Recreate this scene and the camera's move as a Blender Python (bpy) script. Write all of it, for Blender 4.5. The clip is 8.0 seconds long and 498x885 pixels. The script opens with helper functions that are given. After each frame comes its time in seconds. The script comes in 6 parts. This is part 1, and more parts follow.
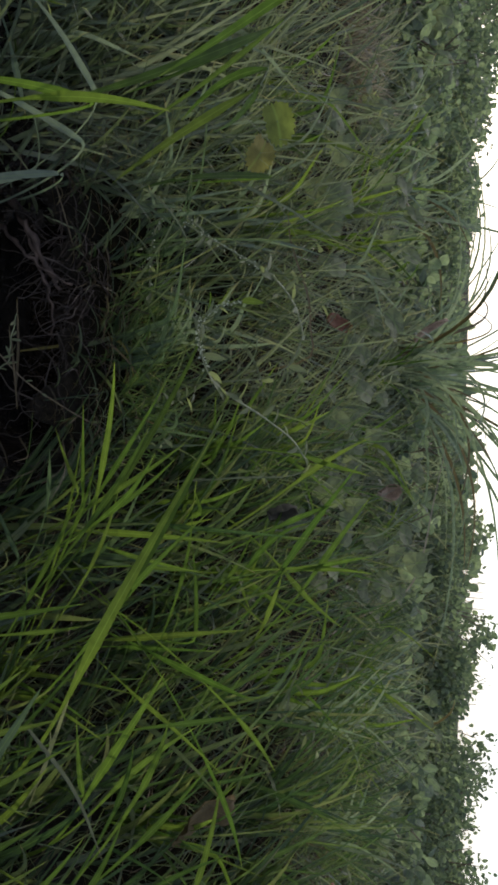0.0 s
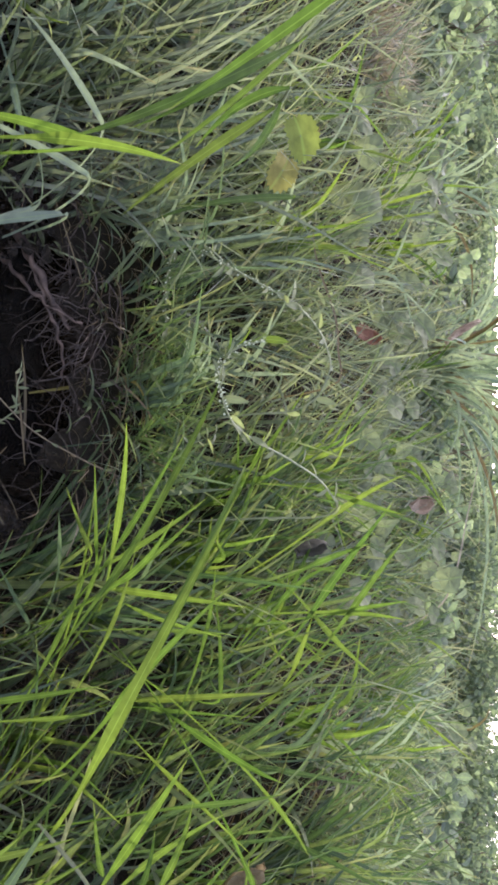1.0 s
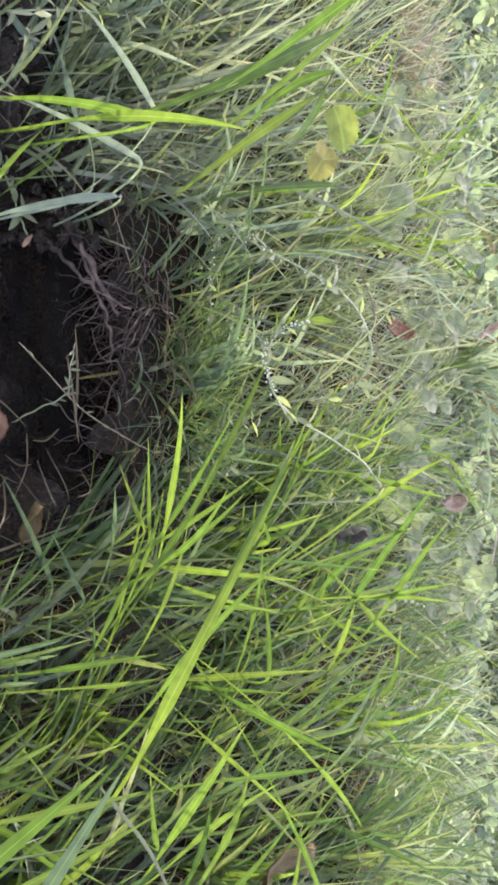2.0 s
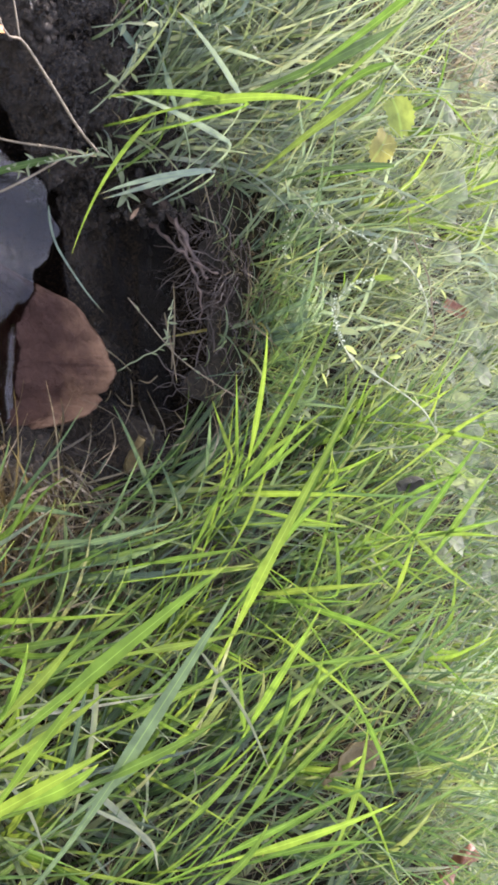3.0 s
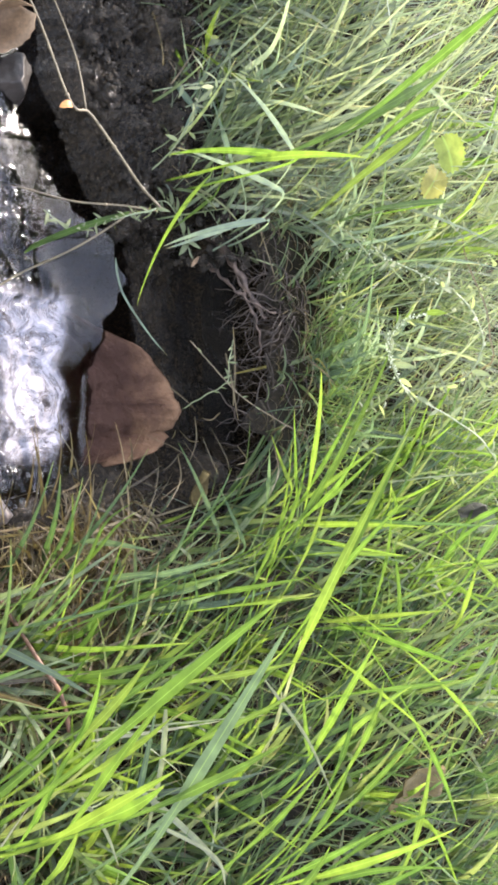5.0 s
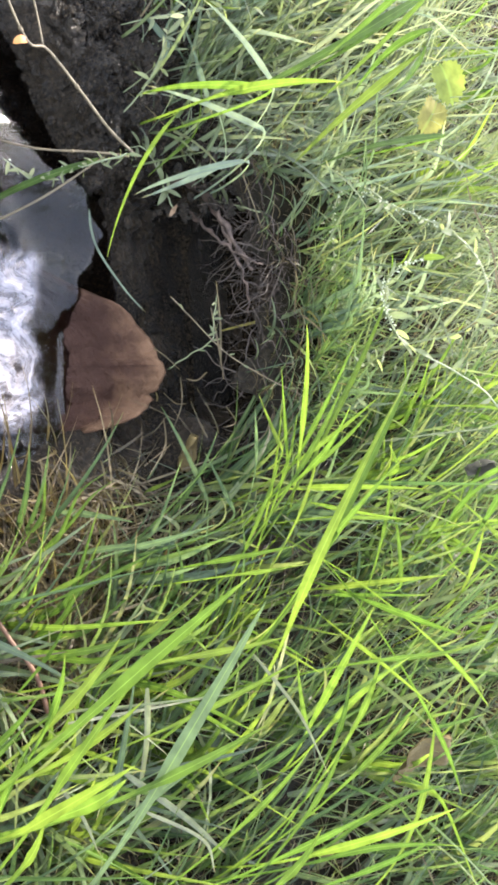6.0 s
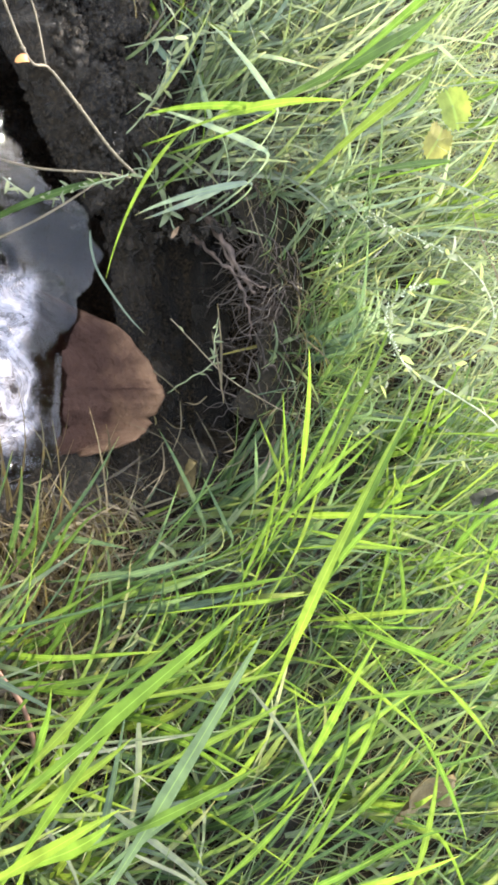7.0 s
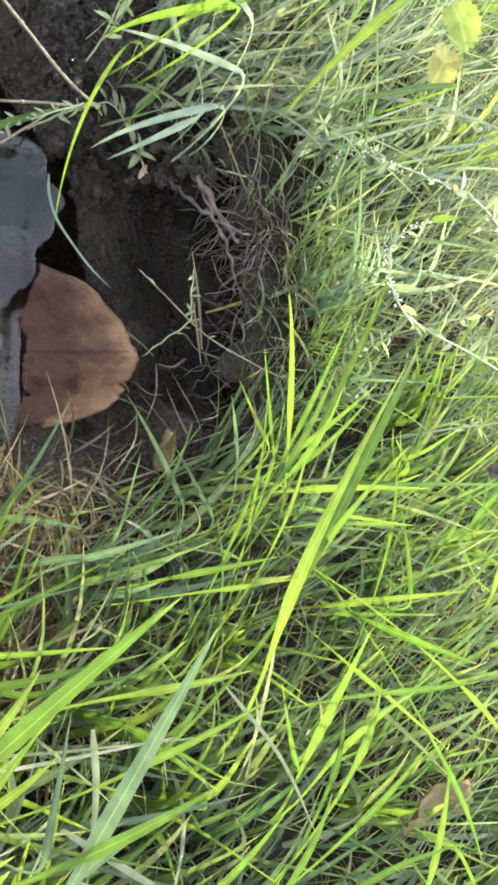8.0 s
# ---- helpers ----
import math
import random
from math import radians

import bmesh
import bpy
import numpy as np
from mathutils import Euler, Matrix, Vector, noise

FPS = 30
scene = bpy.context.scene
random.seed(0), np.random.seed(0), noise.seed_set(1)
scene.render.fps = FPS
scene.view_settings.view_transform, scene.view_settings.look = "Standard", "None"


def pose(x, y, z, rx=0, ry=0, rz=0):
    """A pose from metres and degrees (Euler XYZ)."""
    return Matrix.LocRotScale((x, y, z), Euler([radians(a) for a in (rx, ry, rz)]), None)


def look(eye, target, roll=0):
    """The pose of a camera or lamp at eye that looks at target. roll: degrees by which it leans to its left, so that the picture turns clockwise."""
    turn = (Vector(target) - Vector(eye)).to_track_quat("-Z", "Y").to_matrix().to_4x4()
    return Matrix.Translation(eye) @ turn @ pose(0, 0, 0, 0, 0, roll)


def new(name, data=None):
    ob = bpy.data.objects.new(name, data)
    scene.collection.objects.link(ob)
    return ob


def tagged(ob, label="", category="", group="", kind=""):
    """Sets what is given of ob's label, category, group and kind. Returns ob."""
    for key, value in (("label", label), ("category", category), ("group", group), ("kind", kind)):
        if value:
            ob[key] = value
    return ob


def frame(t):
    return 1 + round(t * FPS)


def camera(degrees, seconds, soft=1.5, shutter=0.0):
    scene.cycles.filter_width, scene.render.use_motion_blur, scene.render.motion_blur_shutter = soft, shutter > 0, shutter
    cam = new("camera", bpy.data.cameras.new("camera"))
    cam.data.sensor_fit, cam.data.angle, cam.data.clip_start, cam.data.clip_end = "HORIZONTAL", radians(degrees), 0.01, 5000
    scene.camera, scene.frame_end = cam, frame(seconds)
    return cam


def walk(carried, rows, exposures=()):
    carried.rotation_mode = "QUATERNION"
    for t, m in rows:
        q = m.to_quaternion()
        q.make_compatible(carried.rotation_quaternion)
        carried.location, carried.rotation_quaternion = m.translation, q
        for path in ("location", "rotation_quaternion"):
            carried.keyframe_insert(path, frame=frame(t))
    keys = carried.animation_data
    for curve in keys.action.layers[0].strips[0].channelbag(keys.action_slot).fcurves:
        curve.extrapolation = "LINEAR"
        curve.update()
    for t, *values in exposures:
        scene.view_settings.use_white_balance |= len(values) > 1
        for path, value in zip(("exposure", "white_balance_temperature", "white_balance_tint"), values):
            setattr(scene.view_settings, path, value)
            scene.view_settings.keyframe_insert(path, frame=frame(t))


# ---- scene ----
# ---- camera: held sideways, its right-hand edge up ----
cam = camera(35.7, 8.0, soft=3.1)
PATH = [
    (0, (0.0014, 0.0040, 0.5960), (-0.0046, 1.9302, 0.0579), 91.42),
    (0.5, (-0.0682, 0.0654, 0.5798), (0.0007, 1.9759, -0.0080), 91.46),
    (1, (-0.0688, 0.0635, 0.5775), (-0.0218, 1.9712, -0.0213), 91.08),
    (1.2, (-0.0539, 0.0549, 0.5695), (-0.0098, 1.9571, -0.0468), 91.67),
    (2.3, (-0.0209, 0.0332, 0.5550), (-0.0198, 1.9197, -0.1092), 89.40),
    (2.5, (-0.0033, 0.0167, 0.5560), (0.0196, 1.8912, -0.1410), 89.61),
    (3, (0.0569, -0.0831, 0.5788), (0.0158, 1.7571, -0.2035), 89.43),
    (3.5, (0.0594, -0.1158, 0.5813), (-0.0191, 1.7125, -0.2258), 89.47),
    (4, (0.0580, -0.0706, 0.5526), (-0.0149, 1.7527, -0.2660), 89.29),
    (4.5, (0.0498, -0.1160, 0.5843), (-0.0329, 1.6552, -0.3409), 88.47),
    (4.7, (0.0417, -0.1287, 0.6092), (-0.0652, 1.6277, -0.3414), 87.63),
    (5.8, (0.0446, -0.0359, 0.6075), (0.0265, 1.7146, -0.3596), 87.11),
    (6, (0.0386, -0.0483, 0.6163), (0.0492, 1.6839, -0.3833), 87.51),
    (6.5, (0.0445, 0.0129, 0.5970), (0.0559, 1.7440, -0.4046), 86.93),
    (6.6, (0.0764, 0.0636, 0.5456), (0.0119, 1.8524, -0.3467), 85.41),
    (6.7, (0.0524, 0.0800, 0.5562), (0.1292, 1.8525, -0.3670), 87.20),
    (6.8, (0.0631, 0.0471, 0.5472), (0.0608, 1.8232, -0.3722), 84.28),
    (7, (0.0408, -0.0290, 0.6093), (-0.0202, 1.6996, -0.3949), 87.00),
    (7.5, (0.0476, 0.0119, 0.5895), (0.0619, 1.7119, -0.4639), 88.44),
    (8, (0.0580, 0.0791, 0.5972), (0.0348, 1.7704, -0.4701), 86.58),
]
EXPOSURES = [(0.0, -0.70, 6150, 16), (0.5, 0.16, 6150, 21), (1.0, 1.08, 6200, 26), (2.5, 1.82, 6350, 26), (3.5, 2.12, 6450, 22), (4.5, 2.24, 6600, 17), (6.0, 2.36, 6700, 13), (8.0, 2.52, 6800, 9)]
walk(cam, [(t, look(eye, target, roll)) for t, eye, target, roll in PATH], EXPOSURES)

# ---- world and sun: hazy sun ahead and to one side, pale sky ----
SUN_ELEV, SUN_AZ = 40.0, -35.0
world = bpy.data.worlds.new("world")
scene.world = world
world.use_nodes = True
wn = world.node_tree
sky = wn.nodes.new("ShaderNodeTexSky")
sky.sky_type = "NISHITA"
sky.sun_disc = False
sky.sun_elevation, sky.sun_rotation = radians(SUN_ELEV), radians(SUN_AZ)
sky.dust_density, sky.air_density = 0.7, 1.0
bg = wn.nodes["Background"]
bg.inputs["Strength"].default_value = 0.15
haze = wn.nodes.new("ShaderNodeHueSaturation")
haze.inputs["Saturation"].default_value, haze.inputs["Value"].default_value = 0.62, 2.4
wn.links.new(sky.outputs["Color"], haze.inputs["Color"])
wn.links.new(haze.outputs["Color"], bg.inputs["Color"])
sun = new("sun", bpy.data.lights.new("sun", "SUN"))
sun.data.energy, sun.data.angle, sun.data.color = 3.2, radians(0.8), (1.0, 0.94, 0.84)
sd = Vector((math.sin(radians(SUN_AZ)) * math.cos(radians(SUN_ELEV)), math.cos(radians(SUN_AZ)) * math.cos(radians(SUN_ELEV)), math.sin(radians(SUN_ELEV))))
sun.matrix_world = look(sd * 20, (0, 0, 0))


# ---- materials ----
def material(name):
    m = bpy.data.materials.new(name)
    m.use_nodes = True
    return m, m.node_tree.nodes, m.node_tree.links, m.node_tree.nodes["Principled BSDF"]


def ramp(nodes, stops):
    r = nodes.new("ShaderNodeValToRGB")
    e = r.color_ramp.elements
    while len(e) < len(stops):
        e.new(0.5)
    for el, (p, c) in zip(e, stops):
        el.position, el.color = p, (*c, 1)
    return r


def noise_node(nodes, links, scale, detail=6.0, coord="Object", rough=0.55, stretch=None):
    tc = nodes.new("ShaderNodeTexCoord")
    n = nodes.new("ShaderNodeTexNoise")
    n.inputs["Scale"].default_value, n.inputs["Detail"].default_value, n.inputs["Roughness"].default_value = scale, detail, rough
    if stretch:
        mp = nodes.new("ShaderNodeMapping")
        mp.inputs["Scale"].default_value = stretch
        links.new(tc.outputs[coord], mp.inputs["Vector"])
        links.new(mp.outputs["Vector"], n.inputs["Vector"])
    else:
        links.new(tc.outputs[coord], n.inputs["Vector"])
    return n


def mix_color(nodes, links, a, b, fac, mode="MIX"):
    m = nodes.new("ShaderNodeMix")
    m.data_type, m.blend_type = "RGBA", mode
    for sock, v in ((m.inputs[6], a), (m.inputs[7], b)):
        if isinstance(v, tuple):
            sock.default_value = (*v, 1)
        else:
            links.new(v, sock)
    if isinstance(fac, float):
        m.inputs[0].default_value = fac
    else:
        links.new(fac, m.inputs[0])
    return m.outputs[2]


def bump(nodes, links, height, strength, distance, bsdf):
    b = nodes.new("ShaderNodeBump")
    b.inputs["Strength"].default_value, b.inputs["Distance"].default_value = strength, distance
    links.new(height, b.inputs["Height"])
    links.new(b.outputs["Normal"], bsdf.inputs["Normal"])
    return b


def blade_material(name, stops, glow=0.5, per_object=False, rough=0.42, ribs=14.0, tips=(0.30, 0.22, 0.09), gloss=0.45):
    """A leaf: one hue a leaf, ribs along it, a dry tip and blotches, light coming through."""
    m, N, L, p = material(name)
    if per_object:
        rnd = N.new("ShaderNodeObjectInfo").outputs["Random"]
    else:
        rnd = N.new("ShaderNodeNewGeometry").outputs["Random Per Island"]
    col = ramp(N, stops)
    L.new(rnd, col.inputs["Fac"])
    blotch = noise_node(N, L, 60.0, 4.0)
    bl = ramp(N, [(0.35, (0.72, 0.72, 0.72)), (0.7, (1.15, 1.15, 1.05))])
    L.new(blotch.outputs["Fac"], bl.inputs["Fac"])
    c = mix_color(N, L, col.outputs["Color"], bl.outputs["Color"], 1.0, "MULTIPLY")
    uv = N.new("ShaderNodeUVMap")
    sep = N.new("ShaderNodeSeparateXYZ")
    L.new(uv.outputs["UV"], sep.inputs["Vector"])
    tip = ramp(N, [(0.90, (0, 0, 0)), (1.0, (0.8, 0.8, 0.8))])
    L.new(sep.outputs["Y"], tip.inputs["Fac"])
    c = mix_color(N, L, c, tips, tip.outputs["Color"])
    mid = N.new("ShaderNodeMath")
    mid.operation = "SUBTRACT"
    mid.inputs[1].default_value = 0.5
    L.new(sep.outputs["X"], mid.inputs[0])
    ab = N.new("ShaderNodeMath")
    ab.operation = "ABSOLUTE"
    L.new(mid.outputs[0], ab.inputs[0])
    rib = ramp(N, [(0.0, (0.35, 0.35, 0.35)), (0.05, (0, 0, 0))])
    L.new(ab.outputs[0], rib.inputs["Fac"])
    c = mix_color(N, L, c, (0.25, 0.36, 0.09), rib.outputs["Color"])
    wave = N.new("ShaderNodeMath")
    wave.operation = "SINE"
    mul = N.new("ShaderNodeMath")
    mul.operation = "MULTIPLY"
    mul.inputs[1].default_value = ribs * 6.283
    L.new(sep.outputs["X"], mul.inputs[0])
    L.new(mul.outputs[0], wave.inputs[0])
    bump(N, L, wave.outputs[0], 0.35, 0.0004, p)
    L.new(c, p.inputs["Base Color"])
    p.inputs["Roughness"].default_value = rough
    p.inputs["Specular IOR Level"].default_value = gloss
    tr = N.new("ShaderNodeBsdfTranslucent")
    tc = mix_color(N, L, c, (1.6, 1.68, 1.05), 1.0, "MULTIPLY")
    L.new(tc, tr.inputs["Color"])
    mx = N.new("ShaderNodeMixShader")
    mx.inputs[0].default_value = glow
    L.new(p.outputs[0], mx.inputs[1])
    L.new(tr.outputs[0], mx.inputs[2])
    L.new(mx.outputs[0], N["Material Output"].inputs["Surface"])
    return m


GREENS = [(0.0, (0.046, 0.065, 0.037)), (0.35, (0.076, 0.098, 0.051)), (0.7, (0.110, 0.133, 0.066)), (0.92, (0.124, 0.148, 0.071)), (1.0, (0.158, 0.152, 0.078))]
PALE_GREENS = [(0.0, (0.081, 0.099, 0.083)), (0.35, (0.127, 0.143, 0.107)), (0.7, (0.166, 0.181, 0.126)), (0.92, (0.187, 0.200, 0.136)), (1.0, (0.224, 0.205, 0.143))]
mat_grass = blade_material("grass_green", GREENS, 0.38)
mat_meadow = blade_material("grass_meadow_pale", PALE_GREENS, 0.46)
mat_hero = blade_material("grass_bright", [(0.0, (0.048, 0.087, 0.017)), (0.5, (0.073, 0.115, 0.021)), (1.0, (0.104, 0.137, 0.026))], 0.55, True, tips=(0.17, 0.20, 0.045), gloss=0.2)
mat_lush = blade_material("grass_lush", [(0.0, (0.033, 0.061, 0.026)), (0.45, (0.054, 0.089, 0.030)), (0.8, (0.087, 0.119, 0.037)), (1.0, (0.142, 0.148, 0.062))], 0.48, tips=(0.20, 0.22, 0.07))
mat_blue = blade_material("grass_bluegreen", [(0.0, (0.120, 0.158, 0.120)), (1.0, (0.197, 0.227, 0.174))], 0.4, True, 0.5, gloss=0.25)
mat_dull = blade_material("grass_dull", [(0.0, (0.055, 0.082, 0.054)), (1.0, (0.069, 0.098, 0.058))], 0.45, True, 0.5, tips=(0.10, 0.14, 0.06), gloss=0.3)
mat_straw = blade_material("grass_dry", [(0.0, (0.041, 0.024, 0.011)), (0.5, (0.083, 0.054, 0.026)), (1.0, (0.153, 0.113, 0.062))], 0.3)
mat_bleached = blade_material("straw_bleached", [(0.0, (0.15, 0.112, 0.082)), (0.5, (0.25, 0.20, 0.160)), (1.0, (0.35, 0.30, 0.25))], 0.25, False, 0.6, gloss=0.2)
mat_weed = blade_material("weed_leaf", [(0.0, (0.112, 0.127, 0.081)), (0.6, (0.179, 0.196, 0.108)), (1.0, (0.269, 0.284, 0.135))], 0.45, False, 0.6, 4.0, gloss=0.25)
mat_broad = blade_material("broad_leaf", [(0.0, (0.101, 0.122, 0.081)), (0.6, (0.157, 0.176, 0.108)), (1.0, (0.224, 0.245, 0.135))], 0.5, False, 0.7, 3.0, gloss=0.15)
mat_hedge = blade_material("hedge_leaf", [(0.0, (0.10, 0.13, 0.095)), (0.7, (0.15, 0.18, 0.13)), (1.0, (0.20, 0.23, 0.16))], 0.55, False, 0.6, 3.0, gloss=0.2)
mat_pale = blade_material("grass_pale", [(0.0, (0.134, 0.152, 0.088)), (1.0, (0.213, 0.206, 0.135))], 0.35, True, 0.6, gloss=0.2)
mat_fading = blade_material("fading_leaf", [(0.0, (0.14, 0.18, 0.045)), (1.0, (0.18, 0.20, 0.05))], 0.4, True, 0.75, 5.0, gloss=0.1)
mat_yellow = blade_material("yellowing_leaf", [(0.0, (0.20, 0.19, 0.06)), (1.0, (0.24, 0.19, 0.065))], 0.4, True, 0.75, 5.0, gloss=0.1)


def plain_stem(name, a, b, rough=0.6):
    m, N, L, p = material(name)
    n = noise_node(N, L, 90.0, 5.0)
    r = ramp(N, [(0.3, a), (0.7, b)])
    L.new(n.outputs["Fac"], r.inputs["Fac"])
    L.new(r.outputs["Color"], p.inputs["Base Color"])
    p.inputs["Roughness"].default_value = rough
    bump(N, L, n.outputs["Fac"], 0.5, 0.001, p)
    return m


mat_stem = plain_stem("green_stem", (0.10, 0.12, 0.055), (0.20, 0.21, 0.11))
mat_drystem = plain_stem("dry_stem", (0.060, 0.042, 0.020), (0.125, 0.090, 0.045))
mat_rust = plain_stem("rusty_stem", (0.075, 0.032, 0.014), (0.150, 0.066, 0.028))
mat_root = plain_stem("root", (0.016, 0.010, 0.007), (0.070, 0.046, 0.030))
mat_bark = plain_stem("root_bark", (0.022, 0.013, 0.009), (0.095, 0.060, 0.042), 0.8)
mat_flower = plain_stem("flower", (0.30, 0.33, 0.20), (0.52, 0.53, 0.38))
mat_orange = plain_stem("orange_skin", (0.35, 0.12, 0.03), (0.5, 0.22, 0.06))


def soil_material():
    """Dark mud, wet and glossy near the water, duller with brown litter higher up."""
    m, N, L, p = material("wet_soil")
    big = noise_node(N, L, 9.0, 8.0)
    fine = noise_node(N, L, 230.0, 8.0, rough=0.7)
    r = ramp(N, [(0.3, (0.018, 0.013, 0.008)), (0.55, (0.040, 0.029, 0.018)), (0.75, (0.088, 0.064, 0.042))])
    L.new(big.outputs["Fac"], r.inputs["Fac"])
    f = ramp(N, [(0.40, (0.35, 0.35, 0.35)), (0.56, (1.0, 0.98, 0.95)), (0.68, (2.3, 2.2, 2.1))])
    L.new(fine.outputs["Fac"], f.inputs["Fac"])
    c = mix_color(N, L, r.outputs["Color"], f.outputs["Color"], 1.0, "MULTIPLY")
    tc = N.new("ShaderNodeTexCoord")
    sep = N.new("ShaderNodeSeparateXYZ")
    L.new(tc.outputs["Object"], sep.inputs["Vector"])
    dry = N.new("ShaderNodeMapRange")
    dry.inputs["From Min"].default_value, dry.inputs["From Max"].default_value = 0.13, 0.20
    L.new(sep.outputs["Z"], dry.inputs["Value"])
    litter = noise_node(N, L, 45.0, 6.0)
    lr = ramp(N, [(0.35, (0.009, 0.008, 0.004)), (0.6, (0.022, 0.018, 0.009)), (0.75, (0.060, 0.045, 0.024))])
    L.new(litter.outputs["Fac"], lr.inputs["Fac"])
    c = mix_color(N, L, c, lr.outputs["Color"], dry.outputs["Result"])
    L.new(c, p.inputs["Base Color"])
    rr = ramp(N, [(0.35, (0.13, 0.13, 0.13)), (0.65, (0.36, 0.36, 0.36))])
    L.new(big.outputs["Fac"], rr.inputs["Fac"])
    L.new(mix_color(N, L, rr.outputs["Color"], (0.95, 0.95, 0.95), dry.outputs["Result"]), p.inputs["Roughness"])
    shine = N.new("ShaderNodeMapRange")
    shine.inputs["To Min"].default_value, shine.inputs["To Max"].default_value = 0.38, 0.05
    L.new(dry.outputs["Result"], shine.inputs["Value"])
    L.new(shine.outputs["Result"], p.inputs["Specular IOR Level"])
    bump(N, L, fine.outputs["Fac"], 1.0, 0.013, p)
    return m


mat_soil = soil_material()


def water_material():
    m, N, L, p = material("running_water")
    N.remove(p)
    clear, gloss = N.new("ShaderNodeBsdfTransparent"), N.new("ShaderNodeBsdfGlossy")
    clear.inputs["Color"].default_value = (0.52, 0.46, 0.41, 1)
    gloss.inputs["Roughness"].default_value = 0.05
    n = noise_node(N, L, 160.0, 3.0)
    rip = N.new("ShaderNodeBump")
    rip.inputs["Strength"].default_value, rip.inputs["Distance"].default_value = 0.07, 0.002
    L.new(n.outputs["Fac"], rip.inputs["Height"])
    fres = N.new("ShaderNodeFresnel")
    fres.inputs["IOR"].default_value = 1.34
    for node in (gloss, fres):
        L.new(rip.outputs["Normal"], node.inputs["Normal"])
    sheet = N.new("ShaderNodeMixShader")
    L.new(fres.outputs[0], sheet.inputs[0])
    L.new(clear.outputs[0], sheet.inputs[1])
    L.new(gloss.outputs[0], sheet.inputs[2])
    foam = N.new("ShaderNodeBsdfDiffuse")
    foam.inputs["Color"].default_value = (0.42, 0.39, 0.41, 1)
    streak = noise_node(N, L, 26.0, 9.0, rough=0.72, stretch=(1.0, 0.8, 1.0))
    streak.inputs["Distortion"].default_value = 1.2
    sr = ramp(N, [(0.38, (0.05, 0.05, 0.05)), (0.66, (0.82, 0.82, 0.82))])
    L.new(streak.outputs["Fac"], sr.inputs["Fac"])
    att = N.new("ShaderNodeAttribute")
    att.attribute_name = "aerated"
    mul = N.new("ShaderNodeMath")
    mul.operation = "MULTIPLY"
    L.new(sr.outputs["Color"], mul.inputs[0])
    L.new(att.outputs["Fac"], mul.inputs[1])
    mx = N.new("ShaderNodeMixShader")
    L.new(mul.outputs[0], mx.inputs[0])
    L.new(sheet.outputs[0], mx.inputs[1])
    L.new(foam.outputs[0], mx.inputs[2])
    L.new(mx.outputs[0], N["Material Output"].inputs["Surface"])
    return m


mat_water = water_material()


def dead_leaf_material(name, a, b, c, rough=0.5):
    m, N, L, p = material(name)
    n = noise_node(N, L, 18.0, 7.0)
    r = ramp(N, [(0.3, a), (0.5, b), (0.72, c)])
    L.new(n.outputs["Fac"], r.inputs["Fac"])
    f = noise_node(N, L, 220.0, 4.0)
    fr = ramp(N, [(0.3, (0.7, 0.7, 0.7)), (0.7, (1.15, 1.15, 1.15))])
    L.new(f.outputs["Fac"], fr.inputs["Fac"])
    col = mix_color(N, L, r.outputs["Color"], fr.outputs["Color"], 1.0, "MULTIPLY")
    L.new(col, p.inputs["Base Color"])
    p.inputs["Roughness"].default_value = rough
    p.inputs["Specular IOR Level"].default_value = 0.25
    bump(N, L, f.outputs["Fac"], 0.3, 0.001, p)
    return m


